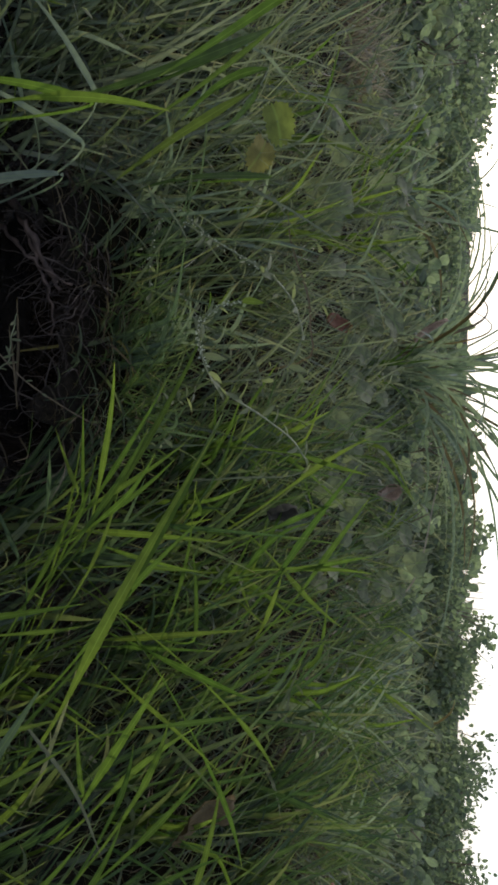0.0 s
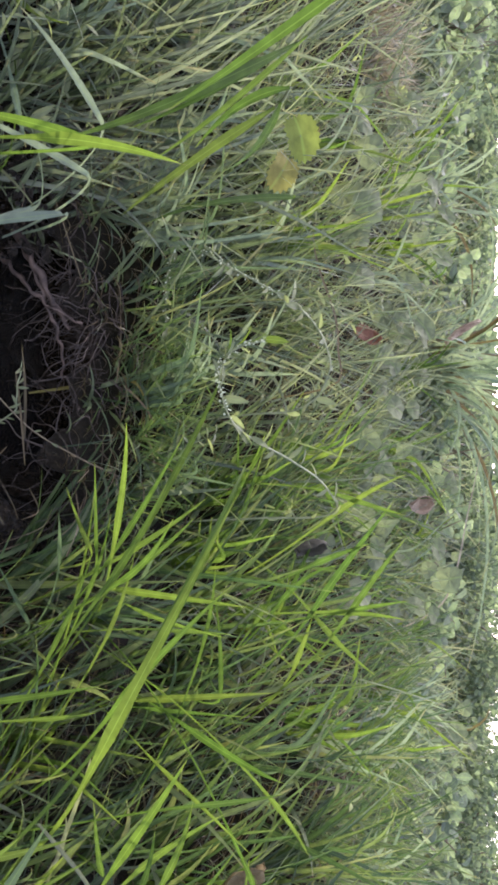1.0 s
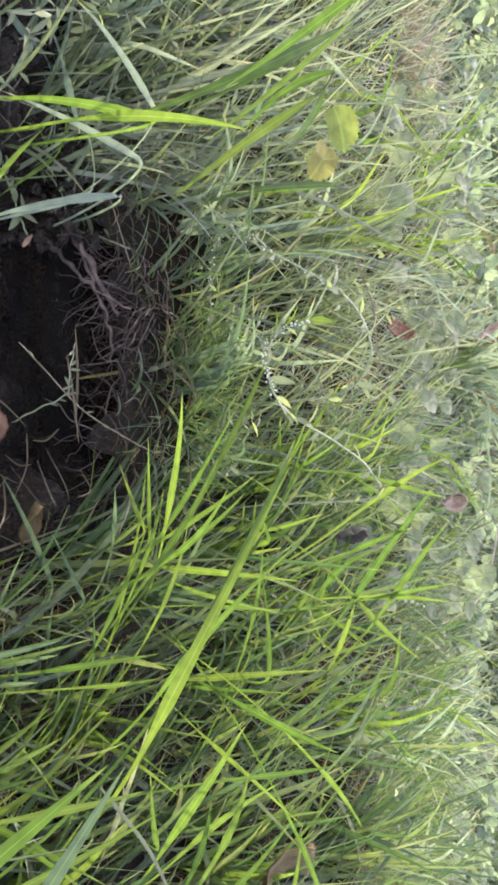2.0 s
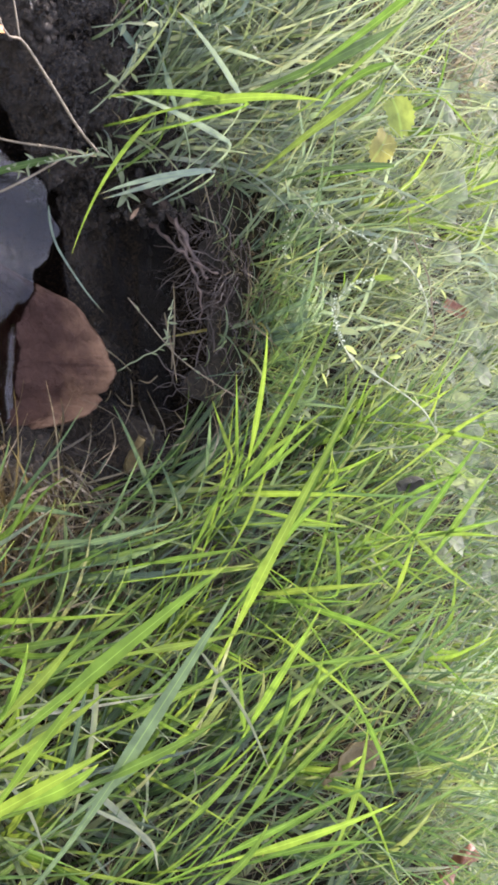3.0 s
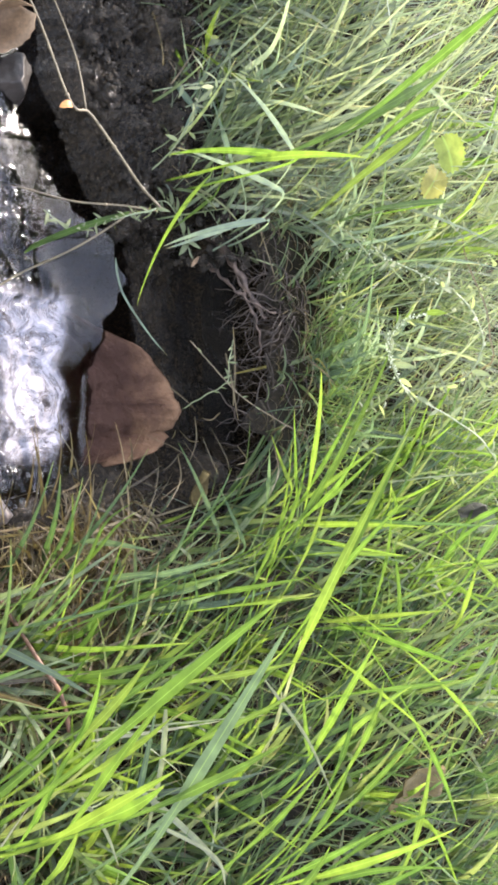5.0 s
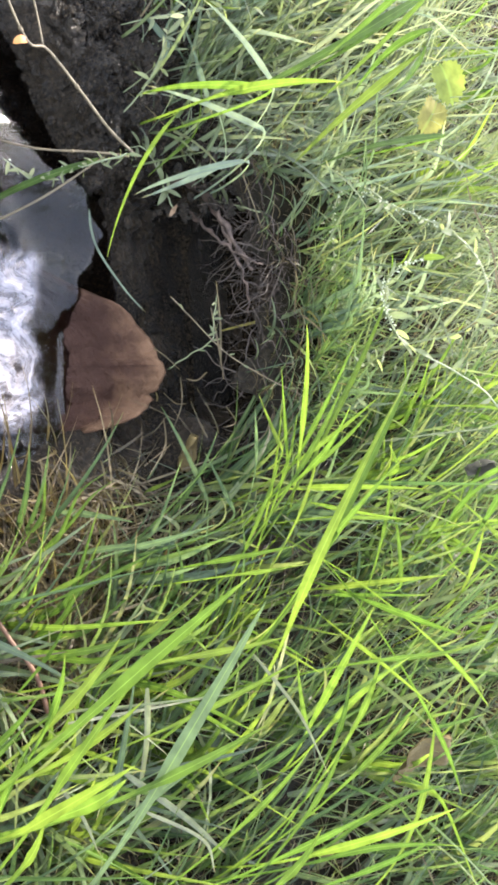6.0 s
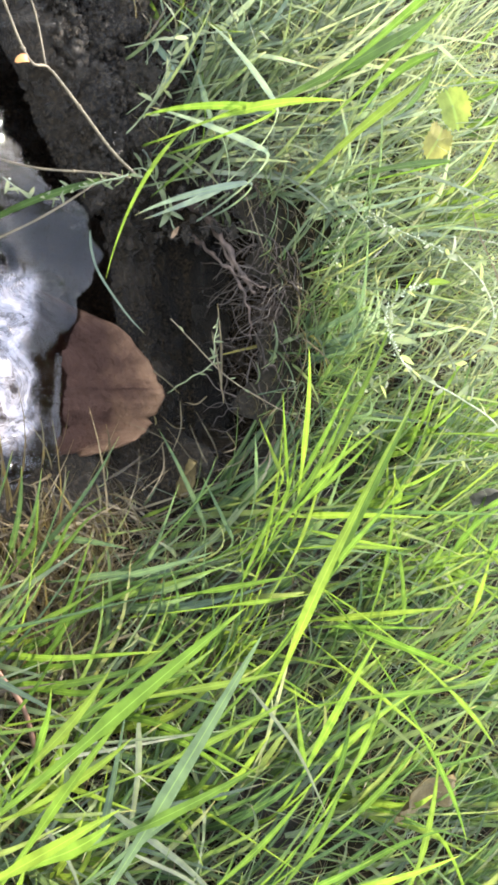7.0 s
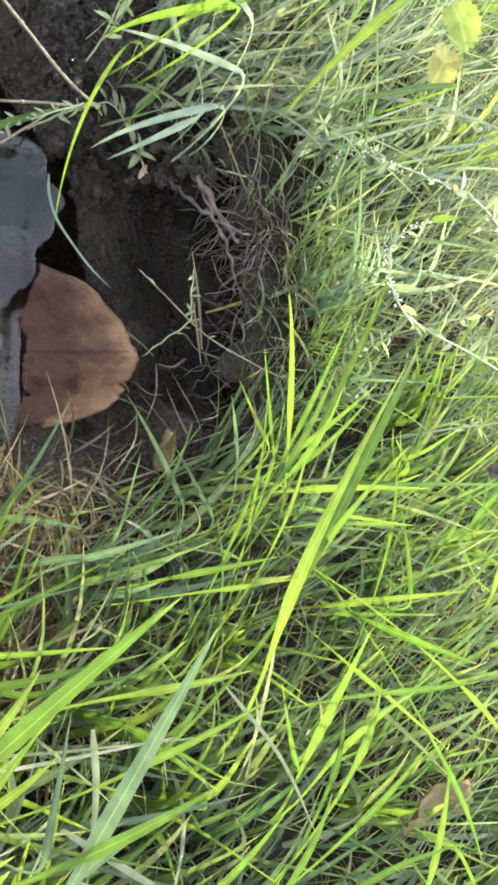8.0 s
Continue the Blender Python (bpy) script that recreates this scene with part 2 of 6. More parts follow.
mat_dead = dead_leaf_material("dead_leaf_brown", (0.09, 0.032, 0.016), (0.18, 0.075, 0.038), (0.30, 0.16, 0.09))
def veined_leaf_material():
    """Brown leaf skin with darker side veins that branch from the midrib. Sun on the rim and shade over the wet part
    are painted in.
    """
    m = dead_leaf_material("dead_leaf_veined", (0.030, 0.013, 0.007), (0.066, 0.032, 0.018), (0.115, 0.060, 0.034), 0.55)
    N, L = m.node_tree.nodes, m.node_tree.links
    p = N["Principled BSDF"]
    base = p.inputs["Base Color"].links[0].from_socket
    p.inputs["Specular IOR Level"].default_value = 0.10
    crease = noise_node(N, L, 55.0, 6.0, rough=0.7)
    bump(N, L, crease.outputs["Fac"], 1.0, 0.014, p)
    uv = N.new("ShaderNodeUVMap")
    sep = N.new("ShaderNodeSeparateXYZ")
    L.new(uv.outputs["UV"], sep.inputs["Vector"])

    def math_node(op, a, b=None):
        n = N.new("ShaderNodeMath")
        n.operation = op
        for i, q in enumerate((a, b)):
            if q is None:
                continue
            if isinstance(q, float):
                n.inputs[i].default_value = q
            else:
                L.new(q, n.inputs[i])
        return n.outputs[0]

    off = math_node("ABSOLUTE", math_node("SUBTRACT", sep.outputs["X"], 0.5))
    wave = math_node("ABSOLUTE", math_node("SINE", math_node("MULTIPLY", math_node("SUBTRACT", math_node("MULTIPLY", sep.outputs["Y"], 1.25), math_node("MULTIPLY", off, 1.2)), 14.0)))
    vr = ramp(N, [(0.0, (0.75, 0.75, 0.75)), (0.13, (0, 0, 0))])
    L.new(wave, vr.inputs["Fac"])
    c = mix_color(N, L, base, (0.05, 0.018, 0.010), vr.outputs["Color"])
    patch = noise_node(N, L, 30.0, 4.0)
    # sunlight on the leaf's far rim, painted as a paler tan
    sunlit_rim = ramp(N, [(0.78, (0, 0, 0)), (1.06, (0.85, 0.85, 0.85))])
    L.new(math_node("ADD", sep.outputs["Y"], math_node("MULTIPLY", math_node("SUBTRACT", patch.outputs["Fac"], 0.5), 0.45)), sunlit_rim.inputs["Fac"])
    c = mix_color(N, L, c, (0.195, 0.108, 0.060), sunlit_rim.outputs["Color"])
    # darker towards the water and one side: wetness plus painted shadow
    wet_shade = ramp(N, [(0.72, (0.86, 0.86, 0.86)), (0.98, (0, 0, 0))])
    L.new(math_node("ADD", math_node("ADD", sep.outputs["Y"], math_node("MULTIPLY", math_node("SUBTRACT", sep.outputs["X"], 0.5), 0.28)), math_node("MULTIPLY", math_node("SUBTRACT", patch.outputs["Fac"], 0.5), 0.35)), wet_shade.inputs["Fac"])
    c = mix_color(N, L, c, (0.036, 0.017, 0.012), wet_shade.outputs["Color"])
    L.new(c, p.inputs["Base Color"])
    return m


mat_bigleaf = veined_leaf_material()
mat_deadpale = dead_leaf_material("dead_leaf_pale", (0.15, 0.09, 0.06), (0.26, 0.18, 0.12), (0.4, 0.31, 0.22), 0.8)
mat_deadolive = dead_leaf_material("dead_leaf_olive", (0.055, 0.036, 0.012), (0.09, 0.063, 0.022), (0.13, 0.095, 0.036), 0.85)
mat_deadtan = dead_leaf_material("dead_leaf_tan", (0.07, 0.040, 0.020), (0.14, 0.085, 0.045), (0.24, 0.155, 0.09), 0.7)
mat_wetstone = dead_leaf_material("wet_stone", (0.010, 0.007, 0.005), (0.022, 0.016, 0.012), (0.042, 0.031, 0.024), 0.5)
mat_deaddark = dead_leaf_material("dead_leaf_dark", (0.020, 0.019, 0.012), (0.038, 0.034, 0.022), (0.07, 0.060, 0.042), 0.95)
mat_stone = dead_leaf_material("stone_grey", (0.07, 0.055, 0.045), (0.15, 0.12, 0.10), (0.26, 0.22, 0.19), 0.5)


# ---- mesh helpers ----
def mesh_of(name, verts, faces, mat, uvs=None, smooth=True):
    me = bpy.data.meshes.new(name)
    me.from_pydata([tuple(v) for v in verts] if not isinstance(verts, np.ndarray) else verts.tolist(), [], faces if not isinstance(faces, np.ndarray) else faces.tolist())
    if uvs is not None:
        layer = me.uv_layers.new(name="UVMap")
        idx = np.zeros(len(me.loops), dtype=np.int64)
        me.loops.foreach_get("vertex_index", idx)
        layer.data.foreach_set("uv", np.asarray(uvs, dtype=np.float64)[idx].ravel())
    me.materials.append(mat)
    if smooth:
        me.polygons.foreach_set("use_smooth", [True] * len(me.polygons))
    me.update()
    return me


def piece(name, me, parent=None, label=""):
    ob = new(name, me)
    if parent is not None:
        ob.parent = parent
    if label:
        tagged(ob, label)
    return ob


def empty_at(name, place):
    ob = new(name)
    ob.empty_display_size = 0.02
    ob.location = place
    return ob


def unit(v):
    return v / np.maximum(np.linalg.norm(v, axis=-1, keepdims=True), 1e-9)


def ribbons(line, width, facing, fold=0.0, cross=2, tip_power=2.2, foot=0.55, lens=0.0, stalk=0.0):
    """Blades along lines (n, k, 3): verts, faces and uvs. cross 2: flat; 3: with a folded midrib."""
    n, k, _ = line.shape
    s = np.linspace(0, 1, k)
    tan = unit(np.gradient(line, axis=1))
    side = unit(np.cross(tan, facing[:, None, :]))
    nor = np.cross(side, tan)
    prof = np.minimum(1.0, foot + s * 3.5) * (1 - s ** tip_power) ** 0.8 + 0.02
    if lens:
        prof = np.maximum(np.sin(math.pi * s ** 0.8) ** lens, 0.03)
    if stalk:
        q = np.clip((s - stalk) / (1 - stalk), 0, 1)
        prof = np.minimum(1.0, 0.30 + 3.2 * q) * (1 - q ** 1.5) ** 0.9 + 0.015
        prof[s < stalk] = 0.30
    half = 0.5 * width[:, None] * prof[None, :]
    if cross == 2:
        offs, us = [-1, 1], [0, 1]
    else:
        offs, us = [-1, 0, 1], [0, 0.5, 1]
    rows = []
    for o in offs:
        lift = nor * (abs(o) * fold * half)[..., None]
        rows.append(line + side * (o * half)[..., None] + lift)
    v = np.stack(rows, axis=2).reshape(-1, 3)
    c = len(offs)
    uv = np.stack([np.broadcast_to(np.array(us)[None, None, :], (n, k, c)), np.broadcast_to(s[None, :, None], (n, k, c))], axis=-1).reshape(-1, 2)
    base = (np.arange(n) * k * c)[:, None, None] + (np.arange(k - 1) * c)[None, :, None] + np.arange(c - 1)[None, None, :]
    f = np.stack([base, base + 1, base + c + 1, base + c], axis=-1).reshape(-1, 4)
    return v, f, uv


def bezier(p0, p1, p2, k):
    t = np.linspace(0, 1, k)[None, :, None]
    return (1 - t) ** 2 * p0[:, None] + 2 * t * (1 - t) * p1[:, None] + t * t * p2[:, None]


def smooth_line(points, k):
    """A smooth line through a few points."""
    pts = [Vector(p) for p in points]
    pts = [pts[0] * 2 - pts[1]] + pts + [pts[-1] * 2 - pts[-2]]
    out = []
    segs = len(pts) - 3
    for i in range(k):
        u = i / (k - 1) * segs
        j = min(int(u), segs - 1)
        t = u - j
        a, b, c, d = pts[j:j + 4]
        out.append(0.5 * ((2 * b) + (c - a) * t + (2 * a - 5 * b + 4 * c - d) * t * t + (3 * b - a - 3 * c + d) * t ** 3))
    return np.array([tuple(o) for o in out])


def tube(line, r0, r1, sides=6):
    line = np.asarray(line, dtype=float)
    k = len(line)
    tan = unit(np.gradient(line, axis=0))
    ref = np.array([0.31, 0.17, 0.93])
    a = unit(np.cross(tan, ref))
    b = np.cross(tan, a)
    ang = np.linspace(0, 2 * math.pi, sides, endpoint=False)
    rad = np.linspace(r0, r1, k)[:, None, None]
    v = line[:, None, :] + rad * (a[:, None, :] * np.cos(ang)[None, :, None] + b[:, None, :] * np.sin(ang)[None, :, None])
    f = []
    for i in range(k - 1):
        for j in range(sides):
            f.append((i * sides + j, i * sides + (j + 1) % sides, (i + 1) * sides + (j + 1) % sides, (i + 1) * sides + j))
    f.append(tuple(range(sides))[::-1])
    f.append(tuple(range((k - 1) * sides, k * sides)))
    return v.reshape(-1, 3), f


def join_arrays(parts_list):
    vs, fs, us, o = [], [], [], 0
    for v, f, u in parts_list:
        vs.append(np.asarray(v))
        fs += [tuple(int(i) + o for i in q) for q in f]
        us.append(np.asarray(u) if u is not None else np.zeros((len(v), 2)))
        o += len(v)
    return np.concatenate(vs), fs, np.concatenate(us)


def wobble(x, y, seed=0.0):
    """Smooth unevenness, about -1 to 1."""
    r = np.zeros_like(x)
    for i, (fx, fy, a) in enumerate(((3.1, 5.3, 0.45), (9.7, -7.1, 0.3), (17.3, 21.9, 0.16), (41.0, -37.0, 0.09), (83.0, 71.0, 0.06))):
        r = r + a * np.sin(fx * x + fy * y + 1.7 * i + seed) * np.cos(fy * 0.8 * x - fx * 0.9 * y + 2.3 * i + seed * 1.3)
    return r


def step(a, b, v):
    t = np.clip((v - a) / (b - a), 0, 1)
    return t * t * (3 - 2 * t)


# ---- ground: a bank that climbs away from a little stream ----
def shore(x):
    """How far out the stream's far edge lies."""
    return np.interp(x, [-0.9, -0.42, -0.36, -0.31, -0.27, -0.25, -0.20, -0.13, 0.0, 0.04, 0.07, 0.11, 0.20, 0.5], [0.47, 0.52, 0.560, 0.595, 0.615, 0.63, 0.655, 0.655, 0.61, 0.53, 0.47, 0.40, 0.26, 0.10])


def ground_z(x, y):
    x, y = np.asarray(x, dtype=float), np.asarray(y, dtype=float)
    rise = np.interp(y, [-6, 0.1, 0.45, 0.62, 0.75, 0.9, 1.1, 1.6, 3.0, 6.0, 40.0, 3000.0], [0.15, 0.03, 0.03, 0.045, 0.09, 0.16, 0.24, 0.31, 0.37, 0.42, 0.45, 0.45])
    mud = 0.022 * step(-0.24, -0.32, x) * step(0.50, 0.60, y) * step(1.0, 0.7, y)
    wavy = x + 0.014 * np.sin(43 * y) + 0.008 * np.sin(101 * y + 30 * x)
    under_leaf = -0.045 * step(-0.19, -0.14, x) * step(0.075, 0.005, wavy) * step(0.75, 0.70, y)
    hollow = under_leaf - 0.10 * np.exp(-((x + 0.21) / 0.085) ** 2 - ((y - 0.675) / 0.04) ** 2) + 0.075 * np.exp(-((y - 0.83) / 0.085) ** 2) * step(-0.38, -0.28, x) * step(0.08, -0.03, x) * step(0.70, 0.735, y)
    rough = 0.012 * wobble(x * 2.2, y * 2.2) + 0.006 * wobble(x * 7, y * 7, 3.0) * step(3.0, 1.5, np.abs(y))
    clod = 0.5 + 0.5 * wobble(x * 11 + 2.0 * wobble(x * 3, y * 3), y * 11, 7.0)
    rough = rough + step(-0.18, -0.28, x) * step(0.80, 0.62, y) * 0.030 * np.abs(clod - 0.45)
    rise = rise + 0.09 * step(0.22, 0.48, x) * step(0.62, 0.92, y) * step(1.8, 1.1, y)
    top = rise + mud + hollow + rough
    s = y - shore(x) - 0.016 * wobble(x * 6, y * 3, 11.0)
    near = step(-0.25, -0.45, y)
    bed = -0.07 + 0.02 * wobble(x * 4, y * 4, 1.0)
    k = np.maximum(step(-0.02, 0.03, s), near)
    return bed * (1 - k) + top * k


def lip_front(x):
    return 0.784 + 0.012 * np.sin(31 * x) + 0.008 * np.sin(77 * x + 1)


def cavity(x, y):
    """How far the bank is hollowed out under its lip of turf, 0 to 1."""
    x = x + 0.014 * np.sin(43 * y) + 0.008 * np.sin(101 * y + 30 * x)
    return step(-0.33, -0.28, x) * step(0.06, -0.01, x) * step(0.66, 0.685, y) * step(0.99, 0.94, y)


def build_ground():
    fine_x = np.concatenate([np.arange(-1.1, -0.62, 0.014), np.arange(-0.62, -0.52, 0.0035), np.arange(-0.52, -0.24, 0.0018), np.arange(-0.24, 0.12, 0.0035), np.arange(0.12, 1.1, 0.014)])
    fine_y = np.concatenate([np.arange(-0.5, 0.40, 0.014), np.arange(0.40, 0.52, 0.0035), np.arange(0.52, 0.70, 0.0018), np.arange(0.70, 0.86, 0.0035), np.arange(0.86, 2.0, 0.014)])
    out = np.array([1.2, 1.4, 1.7, 2.1, 2.7, 3.6, 5, 7, 10, 15, 25, 50, 120, 400, 1200, 3000])
    xs = np.concatenate([-out[::-1], fine_x, out])
    ys = np.concatenate([-out[::-1] + 0.6, fine_y, out + 0.9])
    X, Y = np.meshgrid(xs, ys, indexing="ij")
    Z = ground_z(X, Y)
    hollow = cavity(X, Y)
    Z = Z * (1 - hollow) + np.minimum(Z, 0.018) * hollow
    for i, j in np.argwhere((X > -0.6) & (X < 0.1) & (Y > 0.42) & (Y < 0.84)):
        p = Vector((X[i, j], Y[i, j], 0.0))
        crumb = float(step(0.535, 0.60, p.y + 0.03 * noise.noise(p * 22))) * (0.3 + 0.7 * float(step(-0.20, -0.27, p.x)))
        near, next_one = noise.voronoi(Vector((p.x * 42, p.y * 78, 0)) + Vector((1.2, 0.8, 0)) * noise.noise(p * 45))[0][:2]
        small = noise.voronoi(Vector((p.x * 120, p.y * 190, 0)))[0]
        Z[i, j] += crumb * (0.034 * min(0.6, next_one - near) + 0.013 * min(0.5, small[1] - small[0]) + 0.020 * noise.noise(p * 30) + 0.010 * noise.noise(p * 70)) + 0.004 * noise.noise(p * 40) - 0.010
    v = np.stack([X, Y, Z], axis=-1).reshape(-1, 3)
    a, b = len(xs), len(ys)
    i = (np.arange(a - 1) * b)[:, None] + np.arange(b - 1)[None, :]
    f = np.stack([i, i + b, i + b + 1, i + 1], axis=-1).reshape(-1, 4)
    tagged(piece("ground", mesh_of("ground", v, f, mat_soil)), "dark wet soil bank rising from the water", "ground", kind="structure")


build_ground()


def build_lip():
    """The turf that overhangs the hollow: soil above and below, ragged in front."""
    nx, ny = 170, 70
    top, under = [], []
    for i in range(nx):
        x = -0.345 + 0.415 * i / (nx - 1)
        for j in range(ny):
            t = j / (ny - 1)
            y = float(lip_front(x)) * (1 - t) + 1.01 * t
            z = float(ground_z(x, y)) + 0.010 * noise.noise(Vector((x, y, 0)) * 48) + 0.006 * noise.noise(Vector((x, y, 2)) * 130) + 0.004
            round_off = 0.012 * (1 - t) ** 14
            top.append((x, y, z - round_off))
            under.append((x, y + 0.004 * noise.noise(Vector((x, y, 3)) * 80), z - 0.020 - 0.035 * t + round_off * 0.6 - 0.010 * abs(noise.noise(Vector((x, y, 5)) * 50))))
    n = nx * ny
    f = []
    for i in range(nx - 1):
        for j in range(ny - 1):
            a = i * ny + j
            f.append((a, a + ny, a + ny + 1, a + 1))
            f.append((n + a, n + a + 1, n + a + ny + 1, n + a + ny))
        f.append((i * ny, n + i * ny, n + (i + 1) * ny, (i + 1) * ny))
        b = i * ny + ny - 1
        f.append((b, b + ny, n + b + ny, n + b))
    for j in range(ny - 1):
        f.append((j, j + 1, n + j + 1, n + j))
        b = (nx - 1) * ny + j
        f.append((b, n + b, n + b + 1, b + 1))
    tagged(piece("turf_lip", mesh_of("turf_lip", np.array(top + under), f, mat_soil)), "ragged lip of dark turf over a hollow", "bank", kind="structure")


build_lip()


# ---- water ----
def build_water():
    far = np.array([0.6, 0.9, 1.4, 2.0, 3.0, 5.0, 9.0])
    xs = np.concatenate([-far[::-1] - 0.3, np.arange(-0.8, 0.45, 0.003), far])
    ys = np.concatenate([np.arange(-0.42, 0.30, 0.012), np.arange(0.30, 0.72, 0.003)])
    X, Y = np.meshgrid(xs, ys, indexing="ij")
    edge = np.interp(xs, [-0.8, -0.32, -0.22, -0.16, -0.12, -0.08, 0.1], [0.47, 0.48, 0.53, 0.570, 0.575, 0.548, 0.550])[:, None]
    run = step(0.010, -0.022, Y - edge + 0.006 * np.sin(55 * X))
    swirl = wobble(X * 6, Y * 6, 8.0)
    Z = run * (0.35 + 0.65 * step(0.43, 0.48, Y)) * (0.0070 * wobble(X * 7 + 0.4 * swirl, Y * 4 + 0.4 * swirl, 2.0) + 0.0030 * wobble(X * 15 + swirl, Y * 9, 4.0) + 0.0022 * step(-0.14, -0.22, X) * wobble(X * 5 + swirl, Y * 26, 12.0)) + 0.0005 * wobble(X * 5, Y * 5, 5.0)
    Z = Z + 0.30 * np.minimum(0.014 * np.log1p(np.exp((Y - 0.548 - 0.012 * np.sin(26 * X) - 0.006 * np.sin(61 * X)) / 0.014)), 0.105) * step(0.672, 0.642, Y + 5.0 * (X + 0.205) ** 2 + 0.007 * np.sin(71 * X) + 0.004 * np.sin(163 * X + 1)) * step(-0.33, -0.25, X) * step(-0.07, -0.17, X) + (0.0008 * wobble(X * 4, Y * 5, 9.0)) * step(0.56, 0.60, Y)
    for at, high in ((0.607, 0.0022), (0.601, 0.0012)):
        Z = Z + high * np.exp(-((Y - at + 0.07 * X - 0.003 * np.sin(38 * X) - 0.0015 * np.sin(90 * X)) / 0.0028) ** 2) * step(-0.17, -0.13, X) * step(0.05, 0.02, X)
    v = np.stack([X, Y, Z], axis=-1).reshape(-1, 3)
    a, b = len(xs), len(ys)
    i = (np.arange(a - 1) * b)[:, None] + np.arange(b - 1)[None, :]
    f = np.stack([i, i + b, i + b + 1, i + 1], axis=-1).reshape(-1, 4)
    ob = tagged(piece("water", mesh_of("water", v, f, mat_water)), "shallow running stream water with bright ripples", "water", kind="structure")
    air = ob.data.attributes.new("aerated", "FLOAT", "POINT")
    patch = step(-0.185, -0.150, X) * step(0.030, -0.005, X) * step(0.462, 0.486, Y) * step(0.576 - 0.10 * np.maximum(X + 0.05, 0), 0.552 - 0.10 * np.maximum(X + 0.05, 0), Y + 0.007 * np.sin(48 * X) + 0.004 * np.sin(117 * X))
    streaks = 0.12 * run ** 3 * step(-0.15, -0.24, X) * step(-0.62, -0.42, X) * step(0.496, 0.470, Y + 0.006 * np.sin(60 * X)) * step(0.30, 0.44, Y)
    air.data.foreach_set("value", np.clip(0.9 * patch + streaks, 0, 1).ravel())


build_water()

# ---- grass that nobody could count ----
EYES = [np.array([0.0, 0.0, 0.6]), np.array([-0.07, 0.07, 0.57]), np.array([0.05, -0.12, 0.58]), np.array([0.05, 0.08, 0.59])]


def clear_of_path(points, room=0.24):
    return np.min([np.linalg.norm(points - e, axis=1) for e in EYES], axis=0) > room


def grass_field(name, label, category, seed, count, x_of_y, y_range, length, width, mat, lean=(-0.15, 0.0), upright=0.75, k=6, keep=None, droop=0.55, spread=1.0):
    r = np.random.RandomState(seed)
    u = r.rand(count)
    y = y_range[0] * (y_range[1] / y_range[0]) ** u
    x = (r.rand(count) * 2 - 1) * (x_of_y[0] + x_of_y[1] * y)
    ok = y > shore(x) + 0.015
    if keep is not None:
        ok &= keep(x, y, r)
    x, y = x[ok], y[ok]
    # blades stand in bunches that share a lean
    bx, by = np.floor(x / 0.045 + 0.3 * np.sin(y * 40)), np.floor(y / 0.045 + 0.3 * np.sin(x * 37))
    h = np.modf(np.sin(bx * 12.9898 + by * 78.233 + seed) * 43758.5453)[0] * math.pi
    n = len(x)
    z = ground_z(x, y) - 0.004
    base = np.stack([x, y, z], axis=-1)
    ln = length[0] + (length[1] - length[0]) * r.rand(n) ** 1.6
    ln = ln * (0.75 + 0.35 * (0.5 + 0.5 * np.sin(h * 7)))
    ln = ln * (1 - 0.25 * step(0.06, -0.04, x) * step(1.3, 1.0, y))
    ang = r.rand(n) * 2 * math.pi
    out = (0.2 + 0.8 * r.rand(n)) * spread
    flat = np.stack([np.cos(ang), np.sin(ang)], axis=-1) * out[:, None] * 0.8 + np.array(lean)[None, :] + 0.45 * np.stack([np.cos(h * 2), np.sin(h * 2)], axis=-1) * spread
    d0 = unit(np.concatenate([flat * 0.55, np.full((n, 1), upright)], axis=1))
    d1 = unit(np.concatenate([flat, np.full((n, 1), upright * (1 - droop * 2 * r.rand(n)[:, None]))], axis=1))
    mid = base + d0 * ln[:, None] * 0.5
    tip = mid + d1 * ln[:, None] * 0.55
    gz = ground_z(tip[:, 0], tip[:, 1]) + 0.012
    tip[:, 2] = np.maximum(tip[:, 2], gz)
    clear = clear_of_path(tip) & clear_of_path(mid)
    if keep is not None:
        clear &= (tip[:, 1] > 0.74) | (tip[:, 0] > 0.075) | (tip[:, 0] < -0.42) | (r.rand(n) < 0.22)
    base, mid, tip = base[clear], mid[clear], tip[clear]
    n = len(base)
    w = (width[0] + (width[1] - width[0]) * r.rand(n) ** 1.8)
    facing = unit(r.randn(n, 3) * np.array([0.9, 0.7, 0.6]) + np.array([0, -0.9, 0.25]))
    v, f, uv = ribbons(bezier(base, mid, tip, k), w, facing)
    tagged(piece(name, mesh_of(name, v, f, mat, uv)), label, category, kind="stuff")


def off_mud(x, y, r):
    mud = (x < -0.2) & (y < 0.655 + 0.03 * np.sin(20 * x))
    hollow = (((x + 0.15) / 0.17) ** 2 + ((y - 0.71) / 0.08) ** 2 < 1) & (y < lip_front(x) + 0.004)
    leaf = (x > -0.30) & (x < 0.05) & (y < lip_front(x) + 0.004)
    pebbles = (x < 0.15) & (y < 0.46)
    corner = (x > 0.0) & (x < 0.12) & (y > 0.53) & (y < 0.76) & (r.rand(len(x)) < 0.72)
    thin = (x > -0.31) & (x < 0.07 - 0.25 * np.maximum(y - 0.88, 0)) & (y < 0.97) & (r.rand(len(x)) < 0.76)
    return ~(mud | hollow | leaf | pebbles | corner | thin)


